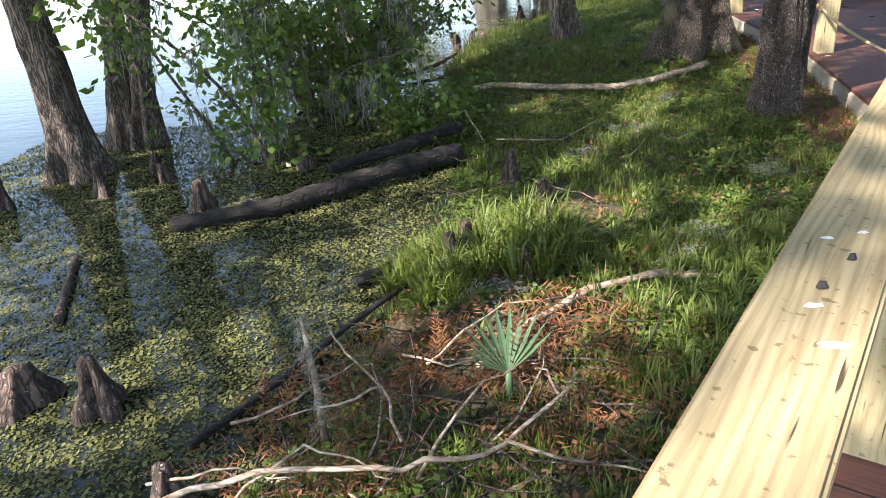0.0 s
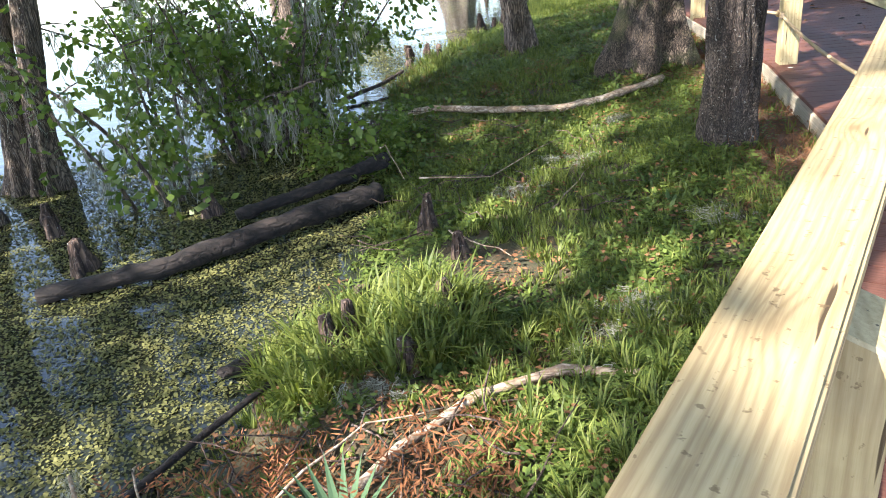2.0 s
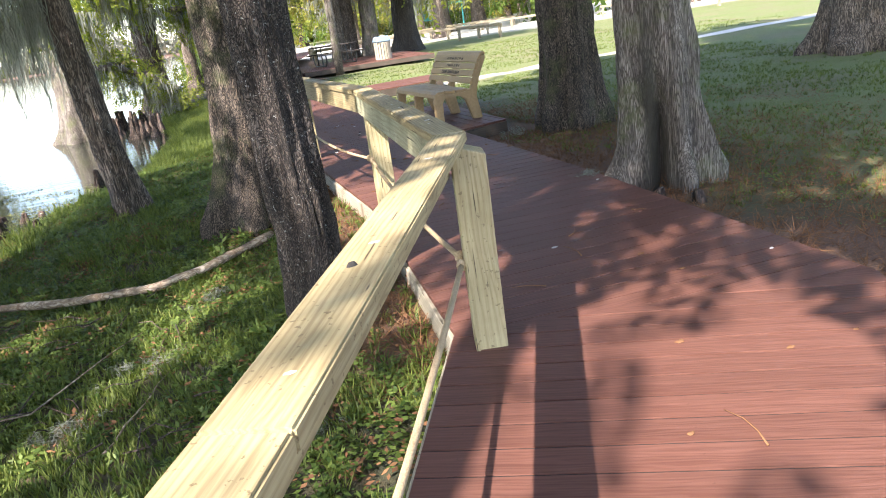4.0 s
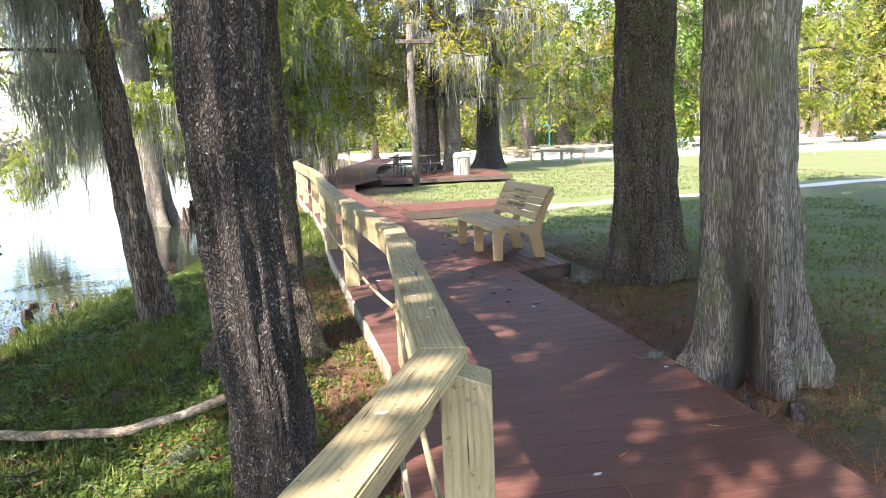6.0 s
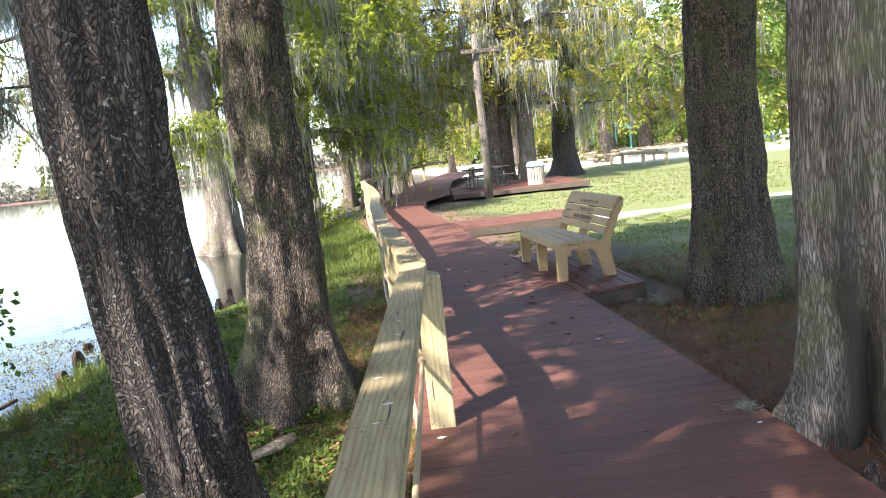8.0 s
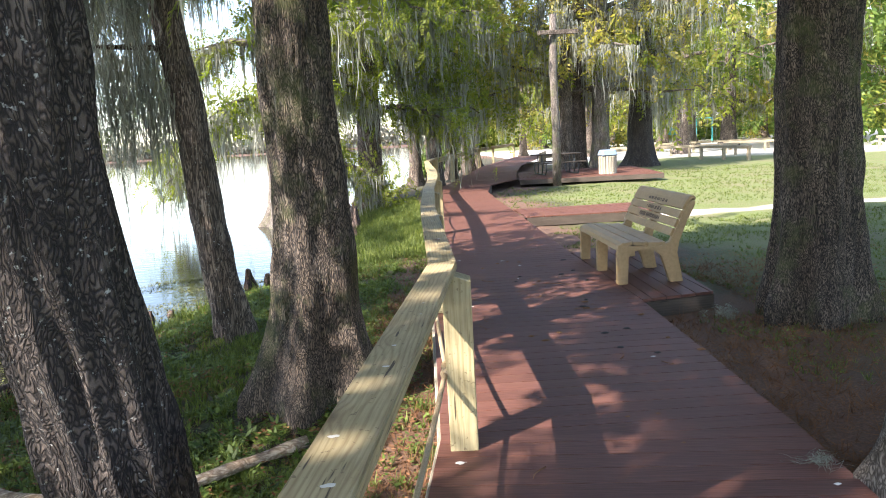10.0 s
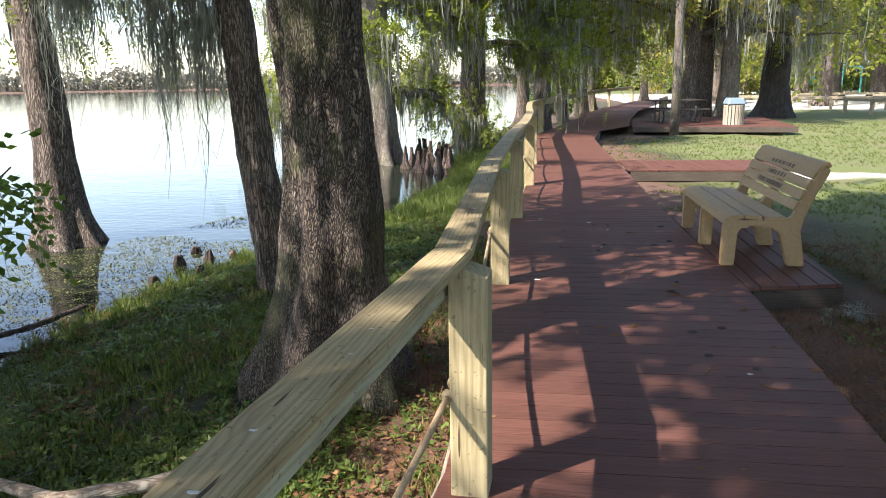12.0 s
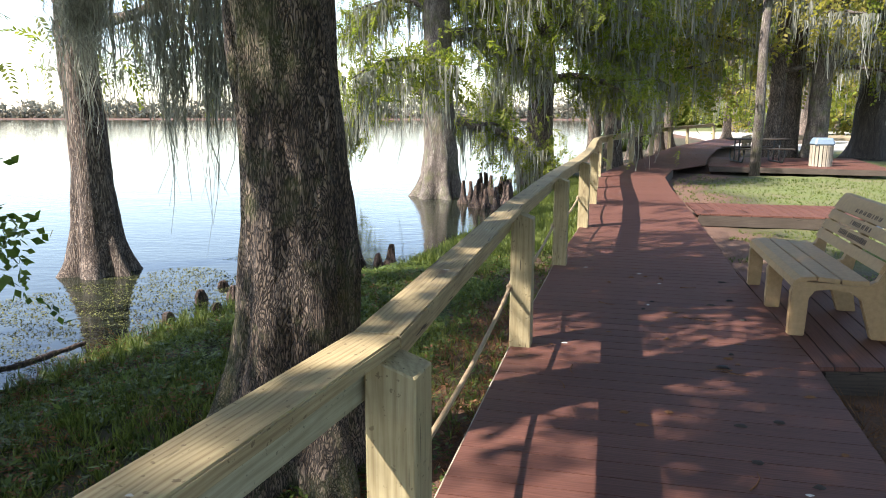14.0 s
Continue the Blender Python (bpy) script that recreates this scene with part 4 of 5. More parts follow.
def tuft_leaf(seed):
    rs = np.random.default_rng(seed)
    v, f = [], []
    for _ in range(5):                                       # a loose handful of leaf masses
        o, d, w = rs.normal(0, 0.5, 3), rs.normal(0, 1, 3), rs.normal(0, 1, 3)
        d /= np.linalg.norm(d)
        w = np.cross(d, w)
        w /= np.linalg.norm(w)
        i = len(v)
        v += [o - d * 0.6, o + w * 0.4, o + d * 0.6, o - w * 0.4]
        f.append((i, i + 1, i + 2, i + 3))
    return np.array(v), f


HANDFULS = [tuft_leaf(s) for s in range(6)]
spots = []
for k in range(6500):
    x = rs.uniform(-420, 60)
    top = 6.0 + 1.6 * math.sin(x * 0.13) * math.cos(x * 0.041) + 1.2 * math.sin(x * 0.31 + 1) + 1.2 * math.sin(x * 0.9)
    spots.append((k % 6, spot(x, 281.5 + rs.uniform(0, 11), -1.0 + (top + 0.8) * rs.random() ** 1.2, rs.uniform(0, 6), rs.uniform(0, 6), 0, rs.uniform(0.8, 1.6))))
tagged(scatter_mesh("far_shore_woods", HANDFULS, spots, FAR_WOOD), "tree line on the far lake shore, haze put into its colour", "woods", kind="backdrop")
spots = []
for k in range(5200):
    a, d = radians(rs.uniform(5, 120)), rs.uniform(112, 135)
    spots.append((k % 6, spot(4 + d * math.sin(a), 5 + d * math.cos(a), rs.uniform(-0.5, 15), rs.uniform(0, 6), rs.uniform(0, 6), 0, rs.uniform(1.2, 2.6))))
tagged(scatter_mesh("far_park_woods", HANDFULS, spots, LEAF_CYPRESS), "far green woods behind the park", "woods", kind="backdrop")


# ---- park furniture in the distance ----
def fence_section(a, b, label="low timber rail fence on short posts"):
    a, b = Vector((*a, float(ground_z(*a)))), Vector((*b, float(ground_z(*b))))
    t = thing("rail_fence", Matrix.Translation(a), label, "fence", "park fences")
    d = b - a
    yaw = math.atan2(d.y, d.x)
    bm = bmesh.new()
    box(bm, (-0.15, -0.07, 0.60), (d.length + 0.15, 0.07, 0.74), 0.01)
    part("beam", bm, FENCE, t).matrix_local = Matrix.Rotation(yaw, 4, "Z")
    n = max(1, round(d.length / 2.4))
    for k in range(n + 1):
        bm = bmesh.new()
        box(bm, (-0.07, -0.075, -0.25), (0.07, 0.075, 0.598), 0.01)
        part("fence_post", bm, FENCE, t).matrix_local = Matrix.Translation(d * (k / n)) @ Matrix.Rotation(yaw, 4, "Z")


for a, b in (((21.2, 41.8), (21.6, 37.6)), ((23.6, 26.8), (21.8, 23.8)), ((15.2, 44.2), (18.6, 43.6)), ((19.6, 46.0), (24.8, 45.0)), ((16.5, 51.0), (23.0, 50.0)), ((26.0, 48.5), (33.0, 47.0)), ((13.8, 48.0), (15.2, 52.5)), ((30.5, 40.5), (36.0, 38.5)), ((27.0, 33.5), (31.5, 32.0)), ((24.0, 55.0), (32.0, 54.0)), ((12.2, 40.8), (14.2, 41.4))):
    fence_section(a, b)

pole = thing("utility_pole", pose(9.72, 28.4, -0.5), "weathered wooden pole with a short crossarm on the grass", "pole")
v, f = tube_data([(0, 0, 0), (0.02, 0, 2), (-0.01, 0.01, 4), (0.02, 0, 5.9)], [0.16, 0.14, 0.13, 0.11], 14)
obj("shaft", v, f, BARK_GREY, pole, "", True)
bm = bmesh.new()
box(bm, (-0.55, -0.26, 5.22), (0.8, -0.16, 5.36), 0.01)
part("crossarm", bm, BARK_CYPRESS, pole)

can = thing("litter_bin", pose(11.75, 29.1, -0.28), "wood-slatted litter bin with a blue-grey domed lid on grass", "litter bin")
bm = bmesh.new()
bmesh.ops.create_cone(bm, cap_ends=True, segments=20, radius1=0.27, radius2=0.27, depth=0.82, matrix=Matrix.Translation((0, 0, 0.43)))
part("liner", bm, DARK_METAL, can)
for k in range(18):
    bm = bmesh.new()
    box(bm, (-0.042, 0.285, 0.02), (0.042, 0.315, 0.88), 0.006)
    part("slat", bm, OLD_PINE, can).matrix_local = Matrix.Rotation(2 * math.pi * k / 18, 4, "Z")
bm = bmesh.new()
box(bm, (-0.29, -0.29, 0.87), (0.29, 0.29, 1.10), 0.05)
bmesh.ops.scale(bm, vec=(0.86, 0.86, 1), verts=[v for v in bm.verts if v.co.z > 1.0])
part("lid", bm, LID, can)

table = thing("picnic_table", pose(10.3, 30.7, -0.02, 0, 0, 4), "dark picnic table with bent steel legs on the side deck", "picnic table")
for y in (-0.28, -0.095, 0.09, 0.275):
    bm = bmesh.new()
    box(bm, (-0.9, y - 0.08, 0.72), (0.9, y + 0.08, 0.76), 0.006)
    part("top_plank", bm, DARK_TIMBER, table)
for y in (-0.72, 0.72):
    bm = bmesh.new()
    box(bm, (-0.9, y - 0.13, 0.43), (0.9, y + 0.13, 0.47), 0.006)
    part("seat_plank", bm, DARK_TIMBER, table)
for x in (-0.62, 0.62):
    v, f = join_data([tube_data([(x, -0.72, 0.42), (x, -0.75, 0.2), (x, -0.62, 0.03), (x, 0.62, 0.03), (x, 0.75, 0.2), (x, 0.72, 0.42)], [0.025] * 6, 8),
                      tube_data([(x, -0.25, 0.03), (x, -0.25, 0.72)], [0.025] * 2, 8), tube_data([(x, 0.25, 0.03), (x, 0.25, 0.72)], [0.025] * 2, 8)])
    obj("leg_frame", v, f, DARK_METAL, table, "bent steel tube", True)

# pale play equipment and shelter far across the lawn
shelter = thing("park_shelter", pose(47, 95, -0.5), "small white shelter far across the lawn", "shelter")
for x in (-3, 3):
    for y in (-2, 2):
        bm = bmesh.new()
        box(bm, (x - 0.1, y - 0.1, 0), (x + 0.1, y + 0.1, 2.6))
        part("column", bm, WHITE, shelter)
bm = bmesh.new()
box(bm, (-3.6, -2.6, 2.6), (3.6, 2.6, 3.6))
bmesh.ops.scale(bm, vec=(1, 0.05, 1), verts=[v for v in bm.verts if v.co.z > 3])
part("roof", bm, WHITE, shelter)
play = thing("play_frame", pose(36, 76, -0.5), "teal and blue play frame far across the lawn", "play frame")
for x in (-2.5, -0.8, 0.8, 2.5):
    v, f = tube_data([(x, 0, 0), (x, 0, 2.6)], [0.09, 0.09], 8)
    obj("upright", v, f, TEAL, play)
bm = bmesh.new()
box(bm, (-2.5, -0.6, 1.1), (-0.8, 0.6, 1.9))
part("panel", bm, TEAL, play)
v, f = tube_data([(-2.5, 0, 2.6), (2.5, 0, 2.6)], [0.09, 0.09], 8)
obj("crossbar", v, f, TEAL, play)

# ---- bench ----
def extrude_profile(outline, y0, y1, name, mat, parent, bevel=0.006, label=""):
    bm = bmesh.new()
    a = [bm.verts.new((x, y0, z)) for x, z in outline]
    f = bm.faces.new(a)
    r = bmesh.ops.extrude_face_region(bm, geom=[f])
    bmesh.ops.translate(bm, vec=(0, y1 - y0, 0), verts=[g for g in r["geom"] if isinstance(g, bmesh.types.BMVert)])
    bmesh.ops.recalc_face_normals(bm, faces=bm.faces)
    if bevel:
        bmesh.ops.bevel(bm, geom=[e for e in bm.edges if len(e.link_faces) == 2 and e.calc_face_angle(0) > 0.8], offset=bevel, segments=2, affect="EDGES")
    return part(name, bm, mat, parent, label)


def slat_outline(pts, thick):
    P = [Vector(p) for p in pts]
    under = []
    for i, p in enumerate(P):
        d = (P[min(i + 1, len(P) - 1)] - P[max(i - 1, 0)]).normalized()
        under.append(p + Vector((d.y, -d.x)) * thick)
    return [tuple(p) for p in P] + [tuple(p) for p in reversed(under)]


bench = thing("bench", pose(5.745, 10.87, 0.0, 0, 0, -3.5), "tan moulded bench with engraved back slats on the deck bay", "bench")
LEN = 1.62
frame_line = [(0, 0), (0.105, 0), (0.115, 0.27), (0.15, 0.325), (0.24, 0.335), (0.37, 0.325), (0.44, 0.27), (0.525, 0.0), (0.655, 0.0), (0.60, 0.29), (0.62, 0.40), (0.70, 0.60), (0.775, 0.745), (0.785, 0.79), (0.75, 0.80), (0.70, 0.755), (0.605, 0.56), (0.53, 0.405), (0.45, 0.372), (0.06, 0.386), (0.015, 0.36), (0, 0.31)]
for y in (0.0, LEN / 2 - 0.035, LEN - 0.07):
    extrude_profile(frame_line, y, y + 0.07, "side_frame", BENCH, bench)
seat_line = [[(0.0, 0.345), (0.012, 0.392), (0.055, 0.418), (0.15, 0.424)], [(0.16, 0.424), (0.30, 0.412)], [(0.31, 0.411), (0.40, 0.405), (0.475, 0.412)]]
for pts in seat_line:
    extrude_profile(slat_outline(pts, 0.032), -0.008, LEN + 0.008, "seat_slat", BENCH, bench, 0.004)
back_line = [[(0.53, 0.462), (0.565, 0.535)], [(0.571, 0.548), (0.607, 0.622)], [(0.613, 0.634), (0.65, 0.706)], [(0.656, 0.718), (0.70, 0.795), (0.735, 0.838), (0.775, 0.845), (0.80, 0.81)]]
backs = [extrude_profile(slat_outline(pts, 0.032), 0.02, LEN - 0.02, "back_slat", BENCH, bench, 0.004) for pts in back_line]
rs = np.random.default_rng(11)
for i, (pts, lo, hi, h) in enumerate(((back_line[1], 0.50, 1.12, 0.045), (back_line[2], 0.56, 1.02, 0.040), (back_line[3][:2], 0.50, 1.08, 0.035))):
    p, q = Vector(pts[0]), Vector(pts[1])
    d = (q - p).normalized()
    nrm = Vector((-d.y, d.x))
    m = p.lerp(q, 0.5) + nrm * 0.0012
    bm = bmesh.new()
    y = lo
    while y < hi:
        w = rs.uniform(0.018, 0.034)
        a, b = m - d * h / 2, m + d * h / 2 * rs.uniform(0.7, 1)
        vs = [bm.verts.new(c) for c in ((a.x, y, a.y), (a.x, y + w, a.y), (b.x, y + w, b.y), (b.x, y, b.y))]
        bm.faces.new(vs)
        y += w + rs.choice([0.008, 0.008, 0.03])
    tagged(part("lettering", bm, ENGRAVE, backs[i + 1], "dark engraved worn lettering"), kind="stuff")

# ---- marks on the railing and the boards ----
def blot(name, x, y, z, r, mat, label, category, thick=0.004, seed=0, group=""):
    rs = np.random.default_rng(seed)
    n = 11
    rad = [r * rs.uniform(0.6, 1.15) for _ in range(n)]
    v = [(x + rad[k] * math.cos(6.283 * k / n) * 1.3, y + rad[k] * math.sin(6.283 * k / n) * 0.8, z + 0.0008) for k in range(n)]
    v += [(x + 0.55 * (p[0] - x), y + 0.55 * (p[1] - y), z + thick) for p in v] + [(x, y, z + thick * 0.9)]
    f = [(k, (k + 1) % n, n + (k + 1) % n, n + k) for k in range(n)] + [(n + k, n + (k + 1) % n, 2 * n) for k in range(n)]
    tagged(obj(name, v, f, mat, smooth=True), label, category, group)


def on_rail(i, s, off):
    p, q = RP[i], RP[i + 1]
    d = (q - p).normalized()
    r = Vector((d.y, -d.x))
    return p + d * s + r * off


rs = np.random.default_rng(23)
for k, (s, off, r) in enumerate(((3.33, 0.035, 0.013), (3.41, 0.0, 0.010), (3.62, -0.02, 0.008), (3.66, 0.02, 0.008), (4.6, 0.01, 0.008), (5.2, 0.0, 0.012), (6.1, -0.01, 0.014), (2.95, 0.02, 0.014), (2.88, 0.03, 0.008))):
    p = on_rail(0 if s < 4.45 else 1, s if s < 4.45 else s - 4.45, off)
    blot("bird_dropping", p.x, p.y, RAIL_Z, r, CHALK, "dried white bird dropping on the rail cap", "dropping", 0.002, k, "droppings")
for k, (s, off, r) in enumerate(((3.56, 0.02, 0.005), (3.46, 0.0, 0.006), (5.05, -0.01, 0.009))):
    p = on_rail(0 if s < 4.45 else 1, s if s < 4.45 else s - 4.45, off)
    blot("dark_dropping", p.x, p.y, RAIL_Z, r, DIRT, "dark crumbly dropping on the rail cap", "dropping", 0.010, 40 + k, "dark droppings")
for k in range(11):
    p = on_rail(2 if k < 7 else 3, rs.uniform(0.2, 2.6), rs.uniform(-0.05, 0.05))
    blot("bird_dropping", p.x, p.y, RAIL_Z, rs.uniform(0.005, 0.012), CHALK, "dried white bird dropping on the rail cap", "dropping", 0.0015, 60 + k, "droppings")
for k in range(34):                                          # pale shed flakes and leaves on the boards
    y = rs.uniform(2.6, 13)
    x = rs.uniform(float(deck_left_x(y)) + 0.1, float(deck_right_x(y)) - 0.1)
    blot("fallen_leaf", x, y, 0.002, rs.uniform(0.010, 0.022), CHALK if k % 3 == 0 else LITTER, "small dry leaf lying on the boards", "leaf", 0.004, 90 + k, "leaves on the walk")


def twig(name, pts, r, mat, label, category="twig", group="", seg=6):
    v, f = tube_data(pts, [r * (1 - 0.6 * i / (len(pts) - 1)) for i in range(len(pts))], seg)
    return tagged(obj(name, v, f, mat, smooth=True), label, category, group)


for k in range(26):                                          # darker curled leaves gathered near the bench
    y = rs.uniform(8.6, 12.6)
    blot("fallen_leaf", rs.uniform(4.5, 5.7), y, 0.002, rs.uniform(0.012, 0.03), DIRT if k % 2 else LITTER, "dark curled leaf lying on the boards", "leaf", 0.010, 130 + k, "leaves on the walk")
for k in range(16):
    y = rs.uniform(3.0, 12.5)
    x = rs.uniform(float(deck_left_x(y)) + 0.3, float(deck_right_x(y)) - 0.3)
    a, l = rs.uniform(0, 6.28), rs.uniform(0.08, 0.26)
    twig("twig", [(x + math.cos(a + 0.3 * s * s) * l * s, y + math.sin(a + 0.3 * s * s) * l * s, 0.0065) for s in (0, 0.35, 0.7, 1)], 0.004, LITTER, "thin dry twig on the boards", group="twigs on the walk", seg=5)

# ---- bank: knees, logs, branches ----
def knee(x, y, h, r, seed, mat=BARK_ROOT, bits=0):
    z = max(float(ground_z(x, y)), WATER_Z - 0.02)
    v, f = trunk_data((x, y, z - 0.12), (x + 0.15 * r * math.sin(seed), y + 0.1 * r, z + h), r, r * 0.42, seed=seed, flare=0.9, flare_h=0.10, flutes=3, flute_amp=0.2, rings=16, seg=18, rough=0.03)
    top = len(v)
    v.append(Vector((x + 0.15 * r * math.sin(seed), y + 0.1 * r, z + h + r * 0.22)))
    f.pop()
    f += [(15 * 18 + 18 + k, 15 * 18 + 18 + (k + 1) % 18, top) for k in range(18)]
    tagged(obj("cypress_knee", v, f, mat, smooth=True), "knobbly brown cypress knee rising from the wet bank", "cypress knee", "cypress knees")


KNEES = [(-1.2, 3.2, 0.30, 0.075), (-1.62, 3.25, 0.22, 0.10), (-0.66, 2.55, 0.24, 0.06), (0.36, 4.12, 0.24, 0.05), (0.47, 4.22, 0.24, 0.045), (0.93, 4.28, 0.20, 0.045), (0.74, 3.86, 0.15, 0.05), (0.80, 5.62, 0.28, 0.05), (0.97, 5.10, 0.16, 0.04), (0.42, 4.85, 0.12, 0.04), (-1.6, 5.72, 0.26, 0.065), (-2.62, 6.15, 0.32, 0.05), (-2.2, 6.45, 0.18, 0.05), (-3.35, 5.95, 0.3, 0.05), (-3.55, 6.1, 0.42, 0.06), (-2.35, 6.75, 0.2, 0.045), (-1.0, 6.6, 0.25, 0.06), (5.42, 6.18, 0.13, 0.035), (5.62, 6.05, 0.09, 0.035), (1.46, 14.95, 0.3, 0.06), (1.9, 15.05, 0.32, 0.06), (1.75, 15.0, 0.2, 0.05), (1.4, 23.2, 0.4, 0.1)]
rs = np.random.default_rng(3)
KNEES += [(rs.uniform(1.8, 3.0), rs.uniform(21, 26), rs.uniform(0.3, 0.6), 0.08) for _ in range(22)]
KNEES += [(rs.uniform(0.0, 0.9), rs.uniform(12.0, 13.8), rs.uniform(0.08, 0.16), 0.05) for _ in range(6)]
for k, (x, y, h, r) in enumerate(KNEES):
    knee(x, y, h, r, 100 + k)


def log(name, pts, r0, r1, mat, label, category, seed=0, seg=16, n=28):
    P = [Vector(p) for p in pts]
    rs = np.random.default_rng(seed)
    path = []
    for i in range(n + 1):
        s = i / n * (len(P) - 1)
        k = min(int(s), len(P) - 2)
        path.append(P[k].lerp(P[k + 1], s - k) + Vector(rs.normal(0, 0.06 * min(r0, r1), 3)))
    v, f = tube_data(path, [(r0 + (r1 - r0) * i / n) * rs.uniform(0.9, 1.1) for i in range(n + 1)], seg)
    c = [0.3 * min(r0, r1) * noise.noise(p * 9) + 0.22 * min(r0, r1) * noise.noise(p * 26) for p in v]
    v = [p + (p - path[i // seg]).normalized() * c[i] for i, p in enumerate(v)]
    return tagged(obj(name, v, f, mat, smooth=True), label, category)


log("fallen_log", [(-1.68, 5.28, -0.47), (-0.95, 5.48, -0.44), (-0.1, 6.08, -0.40), (0.35, 6.48, -0.43)], 0.055, 0.085, BARK_WET, "black waterlogged fallen trunk at the water edge", "log", 1)
log("fallen_log", [(-0.7, 6.35, -0.46), (-0.1, 6.6, -0.38), (0.4, 7.0, -0.33)], 0.045, 0.06, BARK_WET, "dark rotten log behind the larger trunk", "log", 2)
log("fallen_branch", [(0.5, 8.45, -0.33), (0.72, 8.4, -0.29), (1.34, 7.95, -0.26), (1.93, 7.73, -0.25), (2.35, 7.85, -0.22), (2.92, 8.12, -0.17)], 0.028, 0.036, BARK_PALE, "pale lichen-crusted fallen branch in the grass", "branch", 3)
log("fallen_branch", [(0.50, 3.12, -0.33), (0.74, 3.36, -0.27), (1.03, 3.59, -0.24), (1.36, 3.69, -0.23), (1.64, 3.62, -0.23)], 0.018, 0.022, BARK_PALE, "sunlit pale branch lying on the grass", "branch", 4, 10)
log("fallen_branch", [(-0.70, 2.90, -0.50), (-0.42, 3.3, -0.48), (-0.15, 3.78, -0.47), (0.13, 4.07, -0.40)], 0.020, 0.014, BARK_WET, "dark stick floating in the weed", "branch", 5, 8)
log("fallen_branch", [(-0.2, 4.22, -0.47), (0.12, 4.45, -0.42)], 0.035, 0.03, BARK_WET, "short black stub of wood at the water edge", "branch", 6, 10)
# a thin knee and its reflection, shaped as one stick lying on the water
log("fallen_branch", [(-1.85, 4.0, -0.50), (-2.0, 4.4, -0.49), (-2.2, 4.9, -0.50)], 0.028, 0.02, BARK_ROOT, "dark knee and its reflection, built as a stick lying on open water", "branch", 7, 10)
log("fallen_branch", [(-0.4, 10.0, -0.46), (0.05, 10.5, -0.42), (0.3, 10.9, -0.36)], 0.03, 0.02, BARK_ROOT, "reddish dead branch on the bank", "branch", 8, 8)

STICKS = [
    [(-0.56, 2.33, -0.26), (-0.23, 2.40, -0.20), (0.18, 2.33, -0.16), (0.42, 2.32, -0.13), (0.58, 2.40, -0.12), (0.80, 2.60, -0.10), (0.85, 2.75, -0.10)],
    [(-0.35, 2.30, -0.28), (-0.1, 2.5, -0.20), (0.1, 2.45, -0.22), (0.22, 2.33, -0.2)],
    [(0.22, 2.55, -0.22), (0.15, 2.80, -0.18), (-0.02, 2.98, -0.15), (-0.12, 3.2, -0.16), (-0.15, 3.3, -0.2)],
    [(0.15, 2.80, -0.18), (-0.02, 2.75, -0.2), (-0.25, 2.72, -0.25)],
    [(-0.45, 2.75, -0.3), (-0.2, 2.85, -0.24), (0.02, 2.98, -0.18)],
    [(0.78, 2.58, -0.11), (0.74, 2.72, -0.09), (0.70, 2.76, -0.08)],
    [(0.58, 2.40, -0.13), (0.85, 2.36, -0.18), (1.15, 2.25, -0.2)],
    [(0.3, 2.34, -0.2), (0.5, 2.75, -0.16), (0.66, 2.85, -0.14)],
    [(-0.7, 2.55, -0.36), (-0.42, 2.48, -0.28), (-0.1, 2.38, -0.22)],
    [(0.30, 3.02, -0.22), (0.45, 3.2, -0.2), (0.62, 3.42, -0.2), (0.9, 3.5, -0.22)],
    [(0.2, 3.1, -0.24), (0.38, 2.95, -0.2), (0.6, 2.98, -0.2)],
    [(0.27, 7.2, -0.28), (0.45, 6.6, -0.1), (0.59, 6.29, -0.28)],
    [(0.7, 6.3, -0.29), (1.2, 6.14, -0.26), (1.8, 6.9, -0.27)],
    [(1.55, 5.5, -0.29), (1.7, 5.75, -0.27), (1.92, 6.18, -0.27)],
    [(0.9, 5.3, -0.3), (1.04, 5.08, -0.27), (1.25, 4.85, -0.28)],
]
for k, pts in enumerate(STICKS):
    P = [Vector(p) for p in pts]
    rs2 = np.random.default_rng(200 + k)
    fine_pts = []
    for i in range(len(P) - 1):
        for s in (0, 0.33, 0.66):
            fine_pts.append(P[i].lerp(P[i + 1], s) + Vector(rs2.normal(0, 0.008, 3)))
    fine_pts.append(P[-1])
    twig("dead_stick", fine_pts, 0.012 if k == 0 else 0.0065, BARK_PALE, "bare dead stick tangled at the water edge", "stick", "dead sticks", 7)
tangle = []
rs = np.random.default_rng(31)
for k in range(230):
    if k < 150:
        x, y = rs.uniform(-0.5, 1.2), rs.uniform(2.2, 3.6)
    else:
        x, y = rs.uniform(0.1, 2.0), rs.uniform(5.3, 8.0)
    z = float(ground_z(x, y)) + rs.uniform(0.01, 0.10)
    a, l = rs.uniform(0, 6.28), rs.uniform(0.15, 0.5)
    p = [Vector((x, y, z)) + Vector((math.cos(a), math.sin(a), rs.uniform(-0.1, 0.15))) * l * s + Vector(rs.normal(0, 0.012, 3)) for s in (0, 0.3, 0.6, 1)]
    tangle.append(tube_data(p, [0.005, 0.0045, 0.0035, 0.002], 5))
v, f = join_data(tangle)
tagged(obj("twig_litter", v, f, BARK_ROOT, smooth=True), "tangle of thin brown twigs on the bank", "twigs", kind="stuff")

